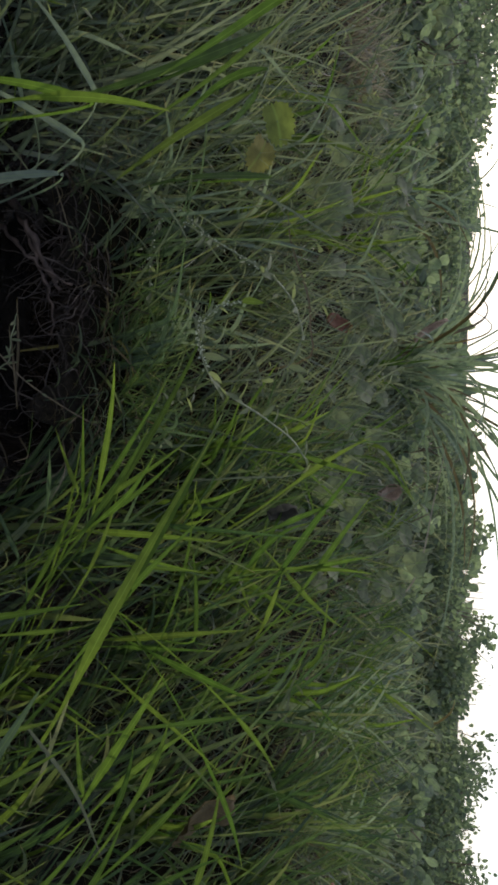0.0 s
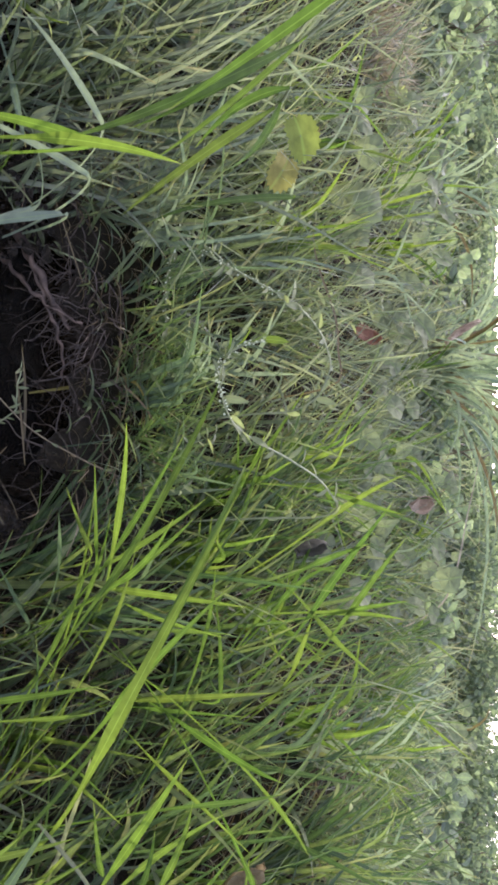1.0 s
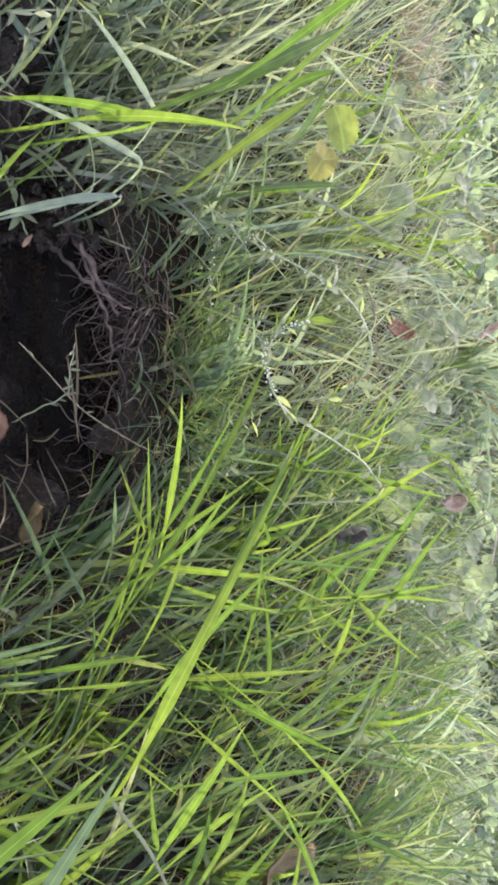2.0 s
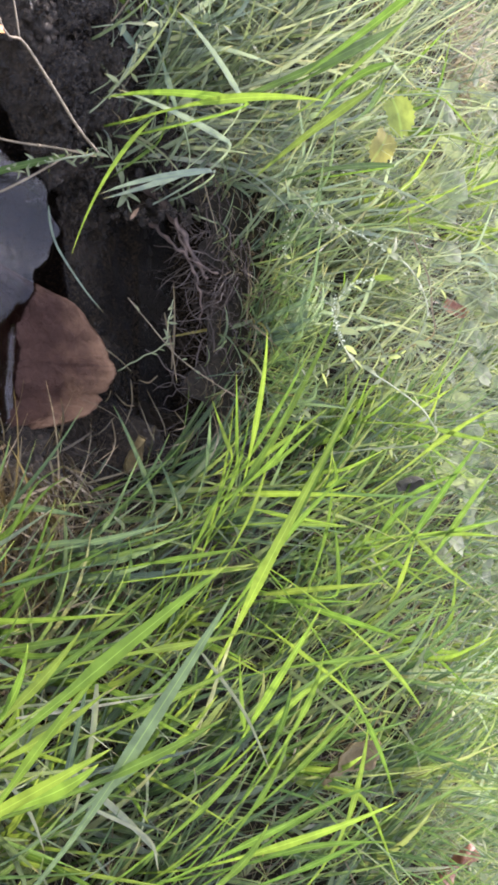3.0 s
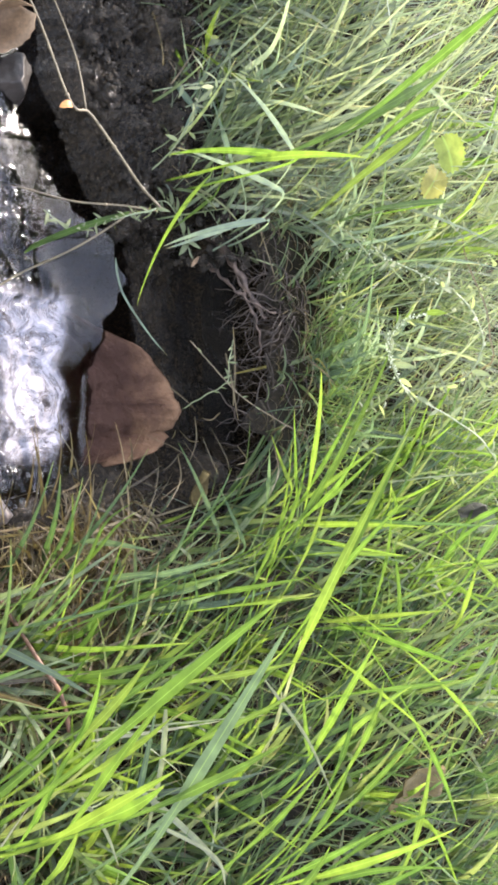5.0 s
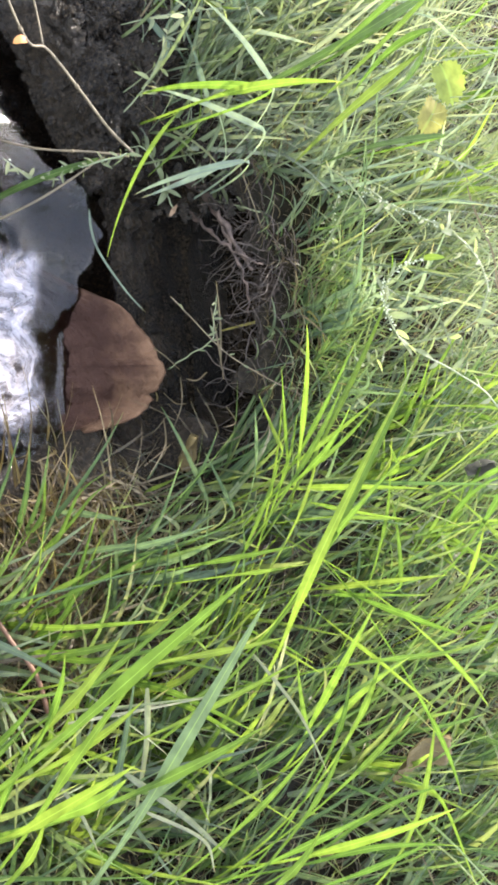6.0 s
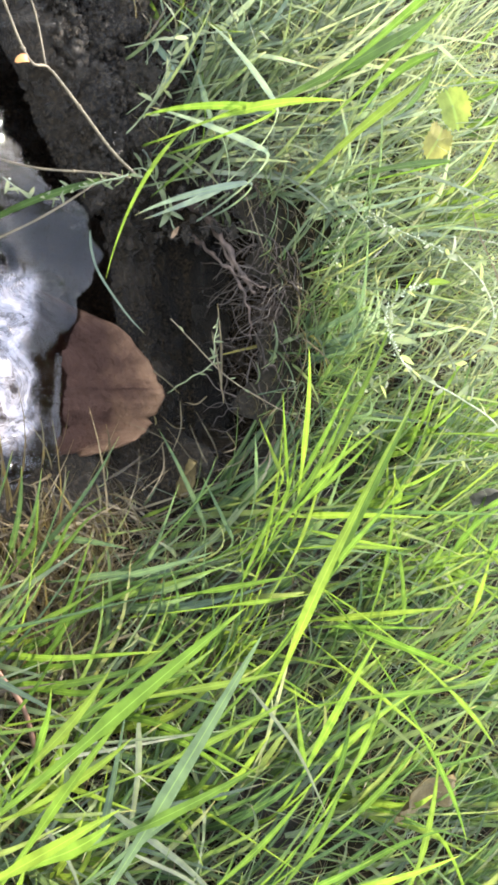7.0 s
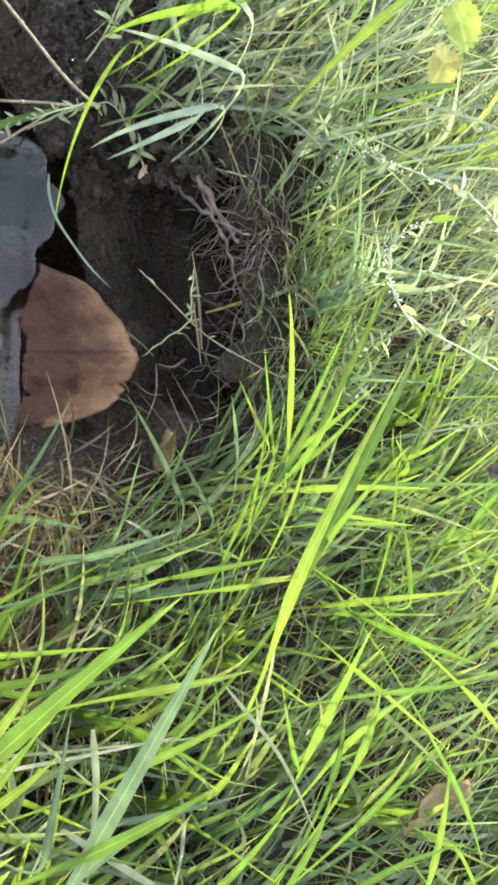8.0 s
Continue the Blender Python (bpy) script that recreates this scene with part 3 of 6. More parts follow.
def off_brown(x, y, r):
    """Off the mud, thin above the hollow and on the trodden brown grass beside the pebbles."""
    brown = ((x - 0.13) / 0.15) ** 2 + ((y - 0.50) / 0.14) ** 2 < 1
    above = ((x < 0.06) & (y < 1.25)) | (y < 0.60)
    return off_mud(x, y, r) & (~brown | (r.rand(len(x)) < 0.4)) & (~above | (r.rand(len(x)) < 0.35))


def off_mud_left_thin(x, y, r):
    return off_mud(x, y, r) & ((x > 0.02) | (r.rand(len(x)) < 0.22)) & ~(((x - 0.13) / 0.12) ** 2 + ((y - 0.50) / 0.10) ** 2 < 0.8)


grass_field("grass", "dense green meadow grass on the bank", "grass", 11, 4600, (0.26, 0.52), (0.14, 2.2), (0.03, 0.11), (0.0012, 0.0040), mat_grass, keep=off_brown)
grass_field("grass", "long bright green grass blades in the bank", "grass", 12, 2100, (0.24, 0.52), (0.3, 2.2), (0.10, 0.22), (0.0035, 0.0095), mat_grass, keep=off_mud_left_thin, k=8, lean=(-0.3, 0.0))


def lance_grass(label, seed, bunches, x_range, y_range, length, width, mat, lean, fan=0.45, keep=None, droop=0.35):
    """Long straight pointed blades in bunches, each bunch with a foot and a lean of its own."""
    r = np.random.RandomState(seed)
    x, y = r.uniform(*x_range, bunches), r.uniform(*y_range, bunches)
    ok = y > shore(x) + 0.03
    if keep is not None:
        ok &= keep(x, y, r)
    x, y = x[ok], y[ok]
    tilt = np.array(lean)[None, :] + r.randn(len(x), 2) * 0.30
    tall = r.uniform(0.7, 1.1, len(x))
    many = r.randint(3, 8, len(x))
    x, y, tilt, tall = np.repeat(x, many), np.repeat(y, many), np.repeat(tilt, many, axis=0), np.repeat(tall, many)
    n = len(x)
    x, y = x + r.randn(n) * 0.010, y + r.randn(n) * 0.010
    base = np.stack([x, y, ground_z(x, y) - 0.004], axis=-1)
    ln = (length[0] + (length[1] - length[0]) * r.rand(n)) * tall
    flat = tilt + r.randn(n, 2) * fan
    d0 = unit(np.concatenate([flat * 0.7, np.ones((n, 1))], axis=1))
    d1 = unit(np.concatenate([flat * 1.15, 1 - droop * 2.4 * r.rand(n, 1) ** 1.5], axis=1))
    mid = base + d0 * ln[:, None] * 0.5
    tip = mid + d1 * ln[:, None] * 0.5
    tip[:, 2] = np.maximum(tip[:, 2], ground_z(tip[:, 0], tip[:, 1]) + 0.015)
    ok = clear_of_path(tip) & clear_of_path(mid) & ((tip[:, 1] > 0.74) | (tip[:, 0] > 0.085) | (tip[:, 0] < -0.42) | (r.rand(len(tip)) < 0.30))
    base, mid, tip = base[ok], mid[ok], tip[ok]
    n = len(base)
    w = width[0] + (width[1] - width[0]) * r.rand(n) ** 1.7
    facing = unit(r.randn(n, 3) * 0.55 + np.array([0, -0.8, 0.35]))
    v, f, uv = ribbons(bezier(base, mid, tip, 8), w, facing, 0.25, 3, 1.25, 0.45)
    tagged(piece("grass", mesh_of("grass", v, f, mat, uv)), label, "grass", kind="stuff")


def beside_hollow(x, y, r):
    """Right of the hollow, and thin on the trodden brown grass by the pebbles."""
    trodden = ((x - 0.13) / 0.17) ** 2 + ((y - 0.52) / 0.15) ** 2 < 1
    return off_mud(x, y, r) & (x > 0.05 + 0.03 * np.sin(25 * y)) & (~trodden | (r.rand(len(x)) < 0.22)) & ((y > 0.56) | (r.rand(len(x)) < 0.6))


lance_grass("long pointed green grass blades leaning over the bank", 19, 215, (0.04, 0.70), (0.34, 1.15), (0.12, 0.27), (0.0045, 0.0112), mat_lush, (-0.70, -0.14), 0.38, keep=beside_hollow)
lance_grass("thin straight green grass blades between broader ones", 22, 140, (0.04, 0.70), (0.34, 1.20), (0.10, 0.22), (0.0014, 0.0036), mat_grass, (-0.65, -0.10), 0.5, keep=beside_hollow)
lance_grass("upright green grass at the edge of wet mud", 26, 48, (-0.64, -0.28), (0.690, 0.82), (0.07, 0.19), (0.0025, 0.0075), mat_grass, (-0.45, 0.12), 0.35)
lance_grass("upright pale grass at the edge of wet mud", 27, 34, (-0.64, -0.28), (0.690, 0.82), (0.09, 0.21), (0.0028, 0.0080), mat_meadow, (0.40, 0.12), 0.35)
lance_grass("tall green grass standing behind wet mud", 31, 64, (-0.82, -0.36), (0.80, 1.05), (0.17, 0.34), (0.0030, 0.0080), mat_meadow, (-0.15, -0.05), 0.32)
lance_grass("long grey-green grass blades above the hollow", 23, 230, (-0.62, 0.06), (0.80, 1.30), (0.10, 0.23), (0.0022, 0.0062), mat_grass, (-0.35, -0.15), 0.5, keep=off_mud)
lance_grass("short dark green grass on the lip of turf", 25, 80, (-0.22, 0.07), (0.815, 0.92), (0.05, 0.14), (0.0014, 0.0045), mat_lush, (-0.2, -0.25), 0.6)
lance_grass("long green grass blades higher on the bank", 24, 160, (0.0, 0.95), (1.1, 1.9), (0.12, 0.26), (0.0030, 0.0075), mat_lush, (-0.30, -0.05))
lance_grass("long grey-green grass blades among weeds", 28, 130, (-0.95, 0.05), (1.1, 1.9), (0.12, 0.24), (0.0025, 0.0065), mat_meadow, (-0.30, -0.05))
grass_field("dry_grass", "dry straw-coloured grass at the roots", "dry grass", 13, 7500, (0.26, 0.5), (0.2, 2.0), (0.05, 0.15), (0.001, 0.0028), mat_straw, keep=off_mud, upright=0.3, droop=0.8)
grass_field("grass", "fine thin grey-green grass on the bank", "grass", 17, 3600, (0.1, 0.54), (0.55, 1.7), (0.05, 0.15), (0.0008, 0.0024), mat_meadow, keep=lambda x, y, r: off_mud(x, y, r) & ((x < 0.08) | (r.rand(len(x)) < 0.4)), spread=1.3, droop=0.7)
grass_field("dry_grass", "matted brown grass beside the pebbles", "dry grass", 16, 5200, (0.0, 0.62), (0.36, 0.66), (0.05, 0.15), (0.0014, 0.0048), mat_straw, upright=0.25, droop=0.9, keep=lambda x, y, r: (x > 0.03) & (x < 0.27) & (y > shore(x) + 0.02))
grass_field("grass", "rank grass below the far hedge", "grass", 14, 9000, (0.3, 0.62), (1.9, 4.2), (0.08, 0.24), (0.004, 0.009), mat_meadow, k=5)


def around(seed, count, mat, length, width, name, label):
    """Coarser grass over the rest of the place, on both banks of the ditch."""
    r = np.random.RandomState(seed)
    x, y = r.normal(0, 2.6, count), r.normal(0.6, 2.6, count)
    inside = (np.abs(x) < 0.22 + 0.5 * np.maximum(y, 0)) & (y > 0.05) & (y < 4.0)
    wet = (y < shore(x) + 0.03) & (y > -0.42)
    ok = ~inside & ~wet
    x, y = x[ok], y[ok]
    n = len(x)
    base = np.stack([x, y, ground_z(x, y) - 0.004], axis=-1)
    ang, ln = r.rand(n) * 6.283, r.uniform(*length, n)
    flat = np.stack([np.cos(ang), np.sin(ang)], axis=-1) * r.rand(n)[:, None]
    mid = base + unit(np.concatenate([flat * 0.4, np.full((n, 1), 0.9)], axis=1)) * ln[:, None] * 0.5
    tip = mid + unit(np.concatenate([flat, r.uniform(0.1, 0.8, (n, 1))], axis=1)) * ln[:, None] * 0.55
    ok = clear_of_path(tip, 0.3) & clear_of_path(mid, 0.3)
    base, mid, tip = base[ok], mid[ok], tip[ok]
    v, f, uv = ribbons(bezier(base, mid, tip, 5), r.uniform(*width, len(base)), unit(r.randn(len(base), 3)))
    tagged(piece(name, mesh_of(name, v, f, mat, uv)), label, "grass", kind="stuff")


around(18, 46000, mat_meadow, (0.08, 0.24), (0.005, 0.013), "grass", "rough meadow grass on both sides of the ditch")


# ---- leafy weeds in the sward, past counting ----
def weed_mass(seed, count, keep, y_range, x_of_y, tall=(0.05, 0.15)):
    r = np.random.RandomState(seed)
    y = y_range[0] * (y_range[1] / y_range[0]) ** r.rand(count)
    x = (r.rand(count) * 2 - 1) * (x_of_y[0] + x_of_y[1] * y)
    ok = keep(x, y, r) & (y > shore(x) + 0.02)
    x, y = x[ok], y[ok]
    n = len(x)
    base = np.stack([x, y, ground_z(x, y)], axis=-1)
    ln = tall[0] + (tall[1] - tall[0]) * r.rand(n)
    ang = r.rand(n) * 2 * math.pi
    flat = np.stack([np.cos(ang), np.sin(ang)], axis=-1) * 0.7 + np.array([-0.1, -0.1])
    mid = base + unit(np.concatenate([flat * 0.4, np.ones((n, 1))], axis=1)) * ln[:, None] * 0.6
    tip = mid + unit(np.concatenate([flat, np.full((n, 1), 0.45)], axis=1)) * ln[:, None] * 0.5
    line = bezier(base, mid, tip, 9)
    v, f, uv = ribbons(line, np.full(n, 0.0016), unit(r.randn(n, 3)), foot=1.0)
    tagged(piece("weed_stems", mesh_of("weed_stems", v, f, mat_stem, uv)), "thin green stems of small weeds", "weeds", kind="stuff")
    lines, widths = [], []
    for j in range(2, 9):
        for side in (0, 1):
            p = line[:, j]
            a = ang + j * 2.4 + side * math.pi + r.randn(n) * 0.4
            d = unit(np.stack([np.cos(a), np.sin(a), 0.35 + 0.5 * r.randn(n)], axis=-1))
            ll = (0.010 + 0.016 * r.rand(n))[:, None]
            lines.append(bezier(p, p + d * ll * 0.5 + np.array([0, 0, 0.002]), p + d * ll - np.array([0, 0, 0.002]), 5))
            widths.append(ll[:, 0] * (0.16 + 0.10 * r.rand(n)))
    lines, widths = np.concatenate(lines), np.concatenate(widths)
    v, f, uv = ribbons(lines, widths, unit(r.randn(len(lines), 3) * 0.5 + np.array([0, -0.5, 0.8])), lens=0.8)
    tagged(piece("weed_leaves", mesh_of("weed_leaves", v, f, mat_weed, uv)), "small pale green lance-shaped weed leaves", "weeds", kind="stuff")


weed_mass(21, 300, lambda x, y, r: off_mud(x, y, r) & ((x < 0.0) | ((y > 0.95) & (r.rand(len(x)) < 0.25))), (0.6, 2.0), (0.1, 0.52))


# ---- grass tufts whose blades can be told apart ----
def blade_piece(line, w, mat, origin, parent, i=0, foot=0.35, stalk=0.0, facing=None):
    v, f, uv = ribbons(line[None], np.array([w]), unit(np.array([facing or [0.3 * math.sin(i * 2.1), -0.95, -0.10 + 0.3 * math.sin(i * 1.3)]])), 0.22, 3, 2.6, foot, 0.0, stalk)
    return piece("grass_blade", mesh_of("grass_blade", v - np.array(origin), f, mat, uv), parent)


def tuft(label, mat, blades):
    """Blades that grow from the ground through the points given, tip last."""
    root = np.mean([np.array(b[1][0]) for b in blades], axis=0)
    root[2] = float(ground_z(root[0], root[1]))
    thing = tagged(empty_at("grass_tuft", root), label, "grass", "grass tufts on the bank")
    for i, (w, pts) in enumerate(blades):
        p0, p1 = Vector(pts[0]), Vector(pts[1])
        turn = (p0 - p1).normalized()
        foot, way = p0.copy(), []
        for _ in range(90):
            if foot.z < float(ground_z(foot.x, foot.y)):
                break
            turn = (turn + Vector((0, 0, -0.02))).normalized()
            foot = foot + turn * 0.008
            way.append(foot)
        low = [way[-1], way[len(way) // 2]] if len(way) > 4 else [p0 + (p0 - p1).normalized() * 0.01]
        blade_piece(smooth_line([*low, *pts], 28), w, mat, root, thing, i, stalk=len(low) / (len(low) + len(pts) - 1) * 0.95)
    return thing


def leafy_stalk(label, mat, stalk, blades):
    """A grass stalk with blades that hang from it, tip last."""
    root = np.array(stalk[0])
    thing = tagged(empty_at("grass_stalk", root), label, "grass", "grass tufts on the bank")
    line = smooth_line(stalk, 16)
    v, f = tube(line, 0.0022, 0.0012)
    piece("stalk", mesh_of("stalk", v - root, f, mat_stem), thing)
    for i, (w, pts) in enumerate(blades):
        near = Vector(line[np.argmin(np.linalg.norm(line - np.array(pts[0]), axis=1))])
        half, tip = Vector(pts[len(pts) // 2]), Vector(pts[-1])
        bend = (half * 2 - (near + tip) * 0.5).lerp((near + tip) * 0.5, 0.4)
        line_of = [tuple(near * (1 - t) ** 2 + bend * 2 * t * (1 - t) + tip * t * t) for t in (k / 21 for k in range(22))]
        blade_piece(np.array(line_of), w, mat, root, thing, i, stalk=0.04)
    return thing


def rooted(label, mat, foot, blades, facing=None):
    """Blades that spring from one foot on the ground and run through the points given, tip last."""
    root = Vector((foot[0], foot[1], float(ground_z(*foot)) - 0.004))
    thing = tagged(empty_at("grass_tuft", root), label, "grass", "grass tufts on the bank")
    for i, (w, pts) in enumerate(blades):
        p0, p1, p2 = Vector(pts[0]), Vector(pts[len(pts) // 2]), Vector(pts[-1])
        bend = p1 * 2 - (p0 + p2) * 0.5
        bend = bend.lerp((p0 + p2) * 0.5, 0.45)
        blade = [tuple(p0 * (1 - t) ** 2 + bend * 2 * t * (1 - t) + p2 * t * t) for t in (k / 21 for k in range(22))]
        back = (p0 - bend).normalized()
        g = root
        if back.z < -0.2:
            g = p0.copy()
            while g.z > float(ground_z(g.x, g.y)) and (g - p0).length < 0.35:
                g = g + (back + Vector((0, 0, -0.2))).normalized() * 0.01
        base = g.lerp(root, 0.2) + Vector((0.008 * math.sin(i * 2.3), 0.008 * math.cos(i * 1.9), 0))
        base.z = float(ground_z(base.x, base.y)) - 0.004
        reach = (p0 - base).length
        up, out = Vector((0, 0, reach * 0.5)) + (p0 - base) * 0.6, (bend - p0).normalized() * reach * (0.8 if back.z < -0.2 else 0.4)
        stem = []
        for k in range(10):
            t = k / 10
            stem.append(tuple(base * (2 * t ** 3 - 3 * t * t + 1) + up * (t ** 3 - 2 * t * t + t) + p0 * (3 * t * t - 2 * t ** 3) + out * (t ** 3 - t * t)))
        blade_piece(np.array(stem + blade), w, mat, root, thing, i, stalk=0.26, facing=facing)
    return thing


rooted("long bright green grass blades leaning over the hollow", mat_hero, (0.30, 0.72), [
    (0.0125, [(0.200, 0.610, 0.282), (0.177, 0.592, 0.297), (0.113, 0.580, 0.337), (0.040, 0.630, 0.362), (-0.010, 0.690, 0.372)]),
    (0.0105, [(0.150, 0.640, 0.300), (0.090, 0.665, 0.332), (0.020, 0.715, 0.349), (-0.035, 0.775, 0.353)]),
    (0.0085, [(0.180, 0.660, 0.270), (0.120, 0.640, 0.320), (0.060, 0.660, 0.380)]),
])
rooted("straight bright green blades standing beside the hollow", mat_hero, (0.10, 0.80), [
    (0.0085, [(0.040, 0.700, 0.250), (0.019, 0.684, 0.267), (-0.030, 0.655, 0.285), (-0.070, 0.631, 0.295)]),
    (0.0075, [(0.040, 0.760, 0.250), (-0.030, 0.790, 0.282), (-0.085, 0.820, 0.298), (-0.125, 0.835, 0.306)]),
    (0.0070, [(0.045, 0.720, 0.245), (0.000, 0.715, 0.278), (-0.060, 0.715, 0.312)]),
    (0.0060, [(0.055, 0.700, 0.232), (0.010, 0.690, 0.236), (-0.035, 0.680, 0.240)]),
    (0.0065, [(0.060, 0.730, 0.240), (0.030, 0.730, 0.290), (0.000, 0.740, 0.325)]),
    (0.0060, [(0.050, 0.710, 0.220), (0.030, 0.700, 0.215), (-0.010, 0.690, 0.205)]),
    (0.0070, [(0.075, 0.690, 0.260), (0.050, 0.670, 0.300), (0.010, 0.660, 0.325)]),
])
rooted("upright pointed yellow-green blades in thick grass", mat_hero, (0.24, 0.86), [
    (0.0085, [(0.222, 0.800, 0.230), (0.217, 0.791, 0.265), (0.208, 0.800, 0.320), (0.202, 0.811, 0.372)]),
    (0.0070, [(0.230, 0.800, 0.240), (0.226, 0.792, 0.280), (0.222, 0.790, 0.350)]),
    (0.0080, [(0.228, 0.760, 0.300), (0.223, 0.700, 0.345), (0.230, 0.694, 0.385), (0.238, 0.698, 0.413)]),
    (0.0070, [(0.270, 0.760, 0.270), (0.290, 0.740, 0.320), (0.330, 0.740, 0.372)]),
])
rooted("upright pointed bright blades above the hollow's edge", mat_hero, (0.11, 0.84), [
    (0.0085, [(0.100, 0.770, 0.215), (0.096, 0.736, 0.254), (0.095, 0.735, 0.300), (0.099, 0.736, 0.369)]),
    (0.0065, [(0.120, 0.780, 0.230), (0.125, 0.750, 0.280), (0.132, 0.745, 0.345)]),
])
rooted("pointed green blades leaning out of the sward", mat_hero, (0.40, 0.80), [
    (0.0095, [(0.330, 0.680, 0.262), (0.291, 0.654, 0.296), (0.245, 0.645, 0.322), (0.203, 0.641, 0.347)]),
    (0.0080, [(0.335, 0.690, 0.280), (0.290, 0.670, 0.322), (0.255, 0.665, 0.372)]),
    (0.0075, [(0.350, 0.700, 0.240), (0.320, 0.680, 0.245), (0.260, 0.660, 0.252)]),
])
rooted("sunlit upright blades beside an olive dead leaf", mat_hero, (0.52, 0.72), [
    (0.0085, [(0.440, 0.620, 0.290), (0.420, 0.607, 0.325), (0.385, 0.590, 0.385), (0.351, 0.581, 0.434)]),
    (0.0080, [(0.400, 0.545, 0.300), (0.383, 0.528, 0.323), (0.365, 0.532, 0.350), (0.348, 0.539, 0.377)]),
    (0.0070, [(0.450, 0.640, 0.300), (0.430, 0.650, 0.350), (0.425, 0.660, 0.415)]),
    (0.0065, [(0.440, 0.680, 0.300), (0.410, 0.700, 0.340), (0.395, 0.720, 0.392)]),
])
rooted("close broad bright green grass blade arching over the stream", mat_hero, (0.27, 0.38), [
    (0.0125, [(0.199, 0.319, 0.291), (0.160, 0.345, 0.332), (0.125, 0.372, 0.371)]),
    (0.0085, [(0.270, 0.330, 0.235), (0.230, 0.340, 0.262), (0.185, 0.360, 0.295)]),
    (0.0090, [(0.280, 0.300, 0.240), (0.258, 0.290, 0.280), (0.240, 0.292, 0.305), (0.224, 0.300, 0.330)]),
    (0.0080, [(0.285, 0.310, 0.200), (0.262, 0.300, 0.222), (0.222, 0.310, 0.240)]),
], facing=(-0.5, -0.75, 0.2))
rooted("broad dull blue-green grass blade among bright ones", mat_dull, (0.34, 0.46), [
    (0.0125, [(0.300, 0.405, 0.258), (0.264, 0.408, 0.282), (0.205, 0.422, 0.318), (0.155, 0.435, 0.346)]),
    (0.0070, [(0.330, 0.440, 0.220), (0.300, 0.450, 0.255), (0.272, 0.460, 0.300)]),
    (0.0065, [(0.320, 0.430, 0.200), (0.280, 0.440, 0.205), (0.225, 0.450, 0.212)]),
], facing=(-0.3, -0.8, 0.5))
rooted("pale grey-green stalk of straw among green blades", mat_pale, (0.42, 0.74), [
    (0.0050, [(0.330, 0.690, 0.200), (0.290, 0.680, 0.225), (0.245, 0.660, 0.245), (0.205, 0.640, 0.262)]),
    (0.0040, [(0.350, 0.690, 0.190), (0.300, 0.660, 0.230), (0.260, 0.640, 0.235)]),
])
leafy_stalk("tall grass stalk with sunlit drooping yellow-green blades", mat_hero, [(-0.40, 0.80, float(ground_z(-0.40, 0.80))), (-0.395, 0.74, 0.36), (-0.390, 0.68, 0.44), (-0.400, 0.62, 0.50)], [
    (0.0120, [(-0.400, 0.620, 0.490), (-0.372, 0.616, 0.440), (-0.341, 0.614, 0.404), (-0.301, 0.597, 0.344)]),
    (0.0105, [(-0.395, 0.700, 0.420), (-0.340, 0.640, 0.385), (-0.300, 0.600, 0.330), (-0.280, 0.575, 0.270)]),
    (0.0080, [(-0.395, 0.700, 0.400), (-0.350, 0.660, 0.392), (-0.318, 0.630, 0.355), (-0.296, 0.610, 0.305)]),
    (0.0085, [(-0.390, 0.690, 0.430), (-0.340, 0.650, 0.400), (-0.310, 0.640, 0.370), (-0.275, 0.625, 0.318)]),
])
leafy_stalk("short grass stalk with arching yellow-green blades above the hollow", mat_hero, [(-0.37, 0.90, float(ground_z(-0.37, 0.90))), (-0.375, 0.86, 0.30), (-0.380, 0.80, 0.37), (-0.370, 0.74, 0.40)], [
    (0.0110, [(-0.370, 0.740, 0.390), (-0.360, 0.723, 0.358), (-0.323, 0.735, 0.311)]),
    (0.0110, [(-0.374, 0.800, 0.365), (-0.318, 0.760, 0.290), (-0.274, 0.760, 0.224)]),
    (0.0100, [(-0.375, 0.780, 0.375), (-0.300, 0.700, 0.385), (-0.260, 0.620, 0.380)]),
])
rooted("yellow-green blade arching up beside yellowing leaves", mat_hero, (-0.34, 0.95), [
    (0.0100, [(-0.322, 0.904, 0.362), (-0.328, 0.880, 0.335), (-0.300, 0.810, 0.285), (-0.262, 0.757, 0.250)]),
])
rooted("broad pale blue-green blades beside wet mud", mat_blue, (-0.41, 0.735), [
    (0.0085, [(-0.419, 0.680, 0.112), (-0.447, 0.670, 0.094), (-0.483, 0.660, 0.069)]),
    (0.0075, [(-0.414, 0.680, 0.117), (-0.387, 0.670, 0.107), (-0.364, 0.660, 0.100)]),
    (0.0080, [(-0.379, 0.680, 0.153), (-0.344, 0.670, 0.168), (-0.310, 0.660, 0.181)]),
    (0.0045, [(-0.475, 0.680, 0.106), (-0.500, 0.670, 0.106), (-0.521, 0.660, 0.109)]),
    (0.0085, [(-0.266, 0.690, 0.170), (-0.249, 0.670, 0.129), (-0.240, 0.660, 0.080)]),
    (0.0060, [(-0.427, 0.680, 0.108), (-0.448, 0.670, 0.141), (-0.468, 0.660, 0.151)]),
])
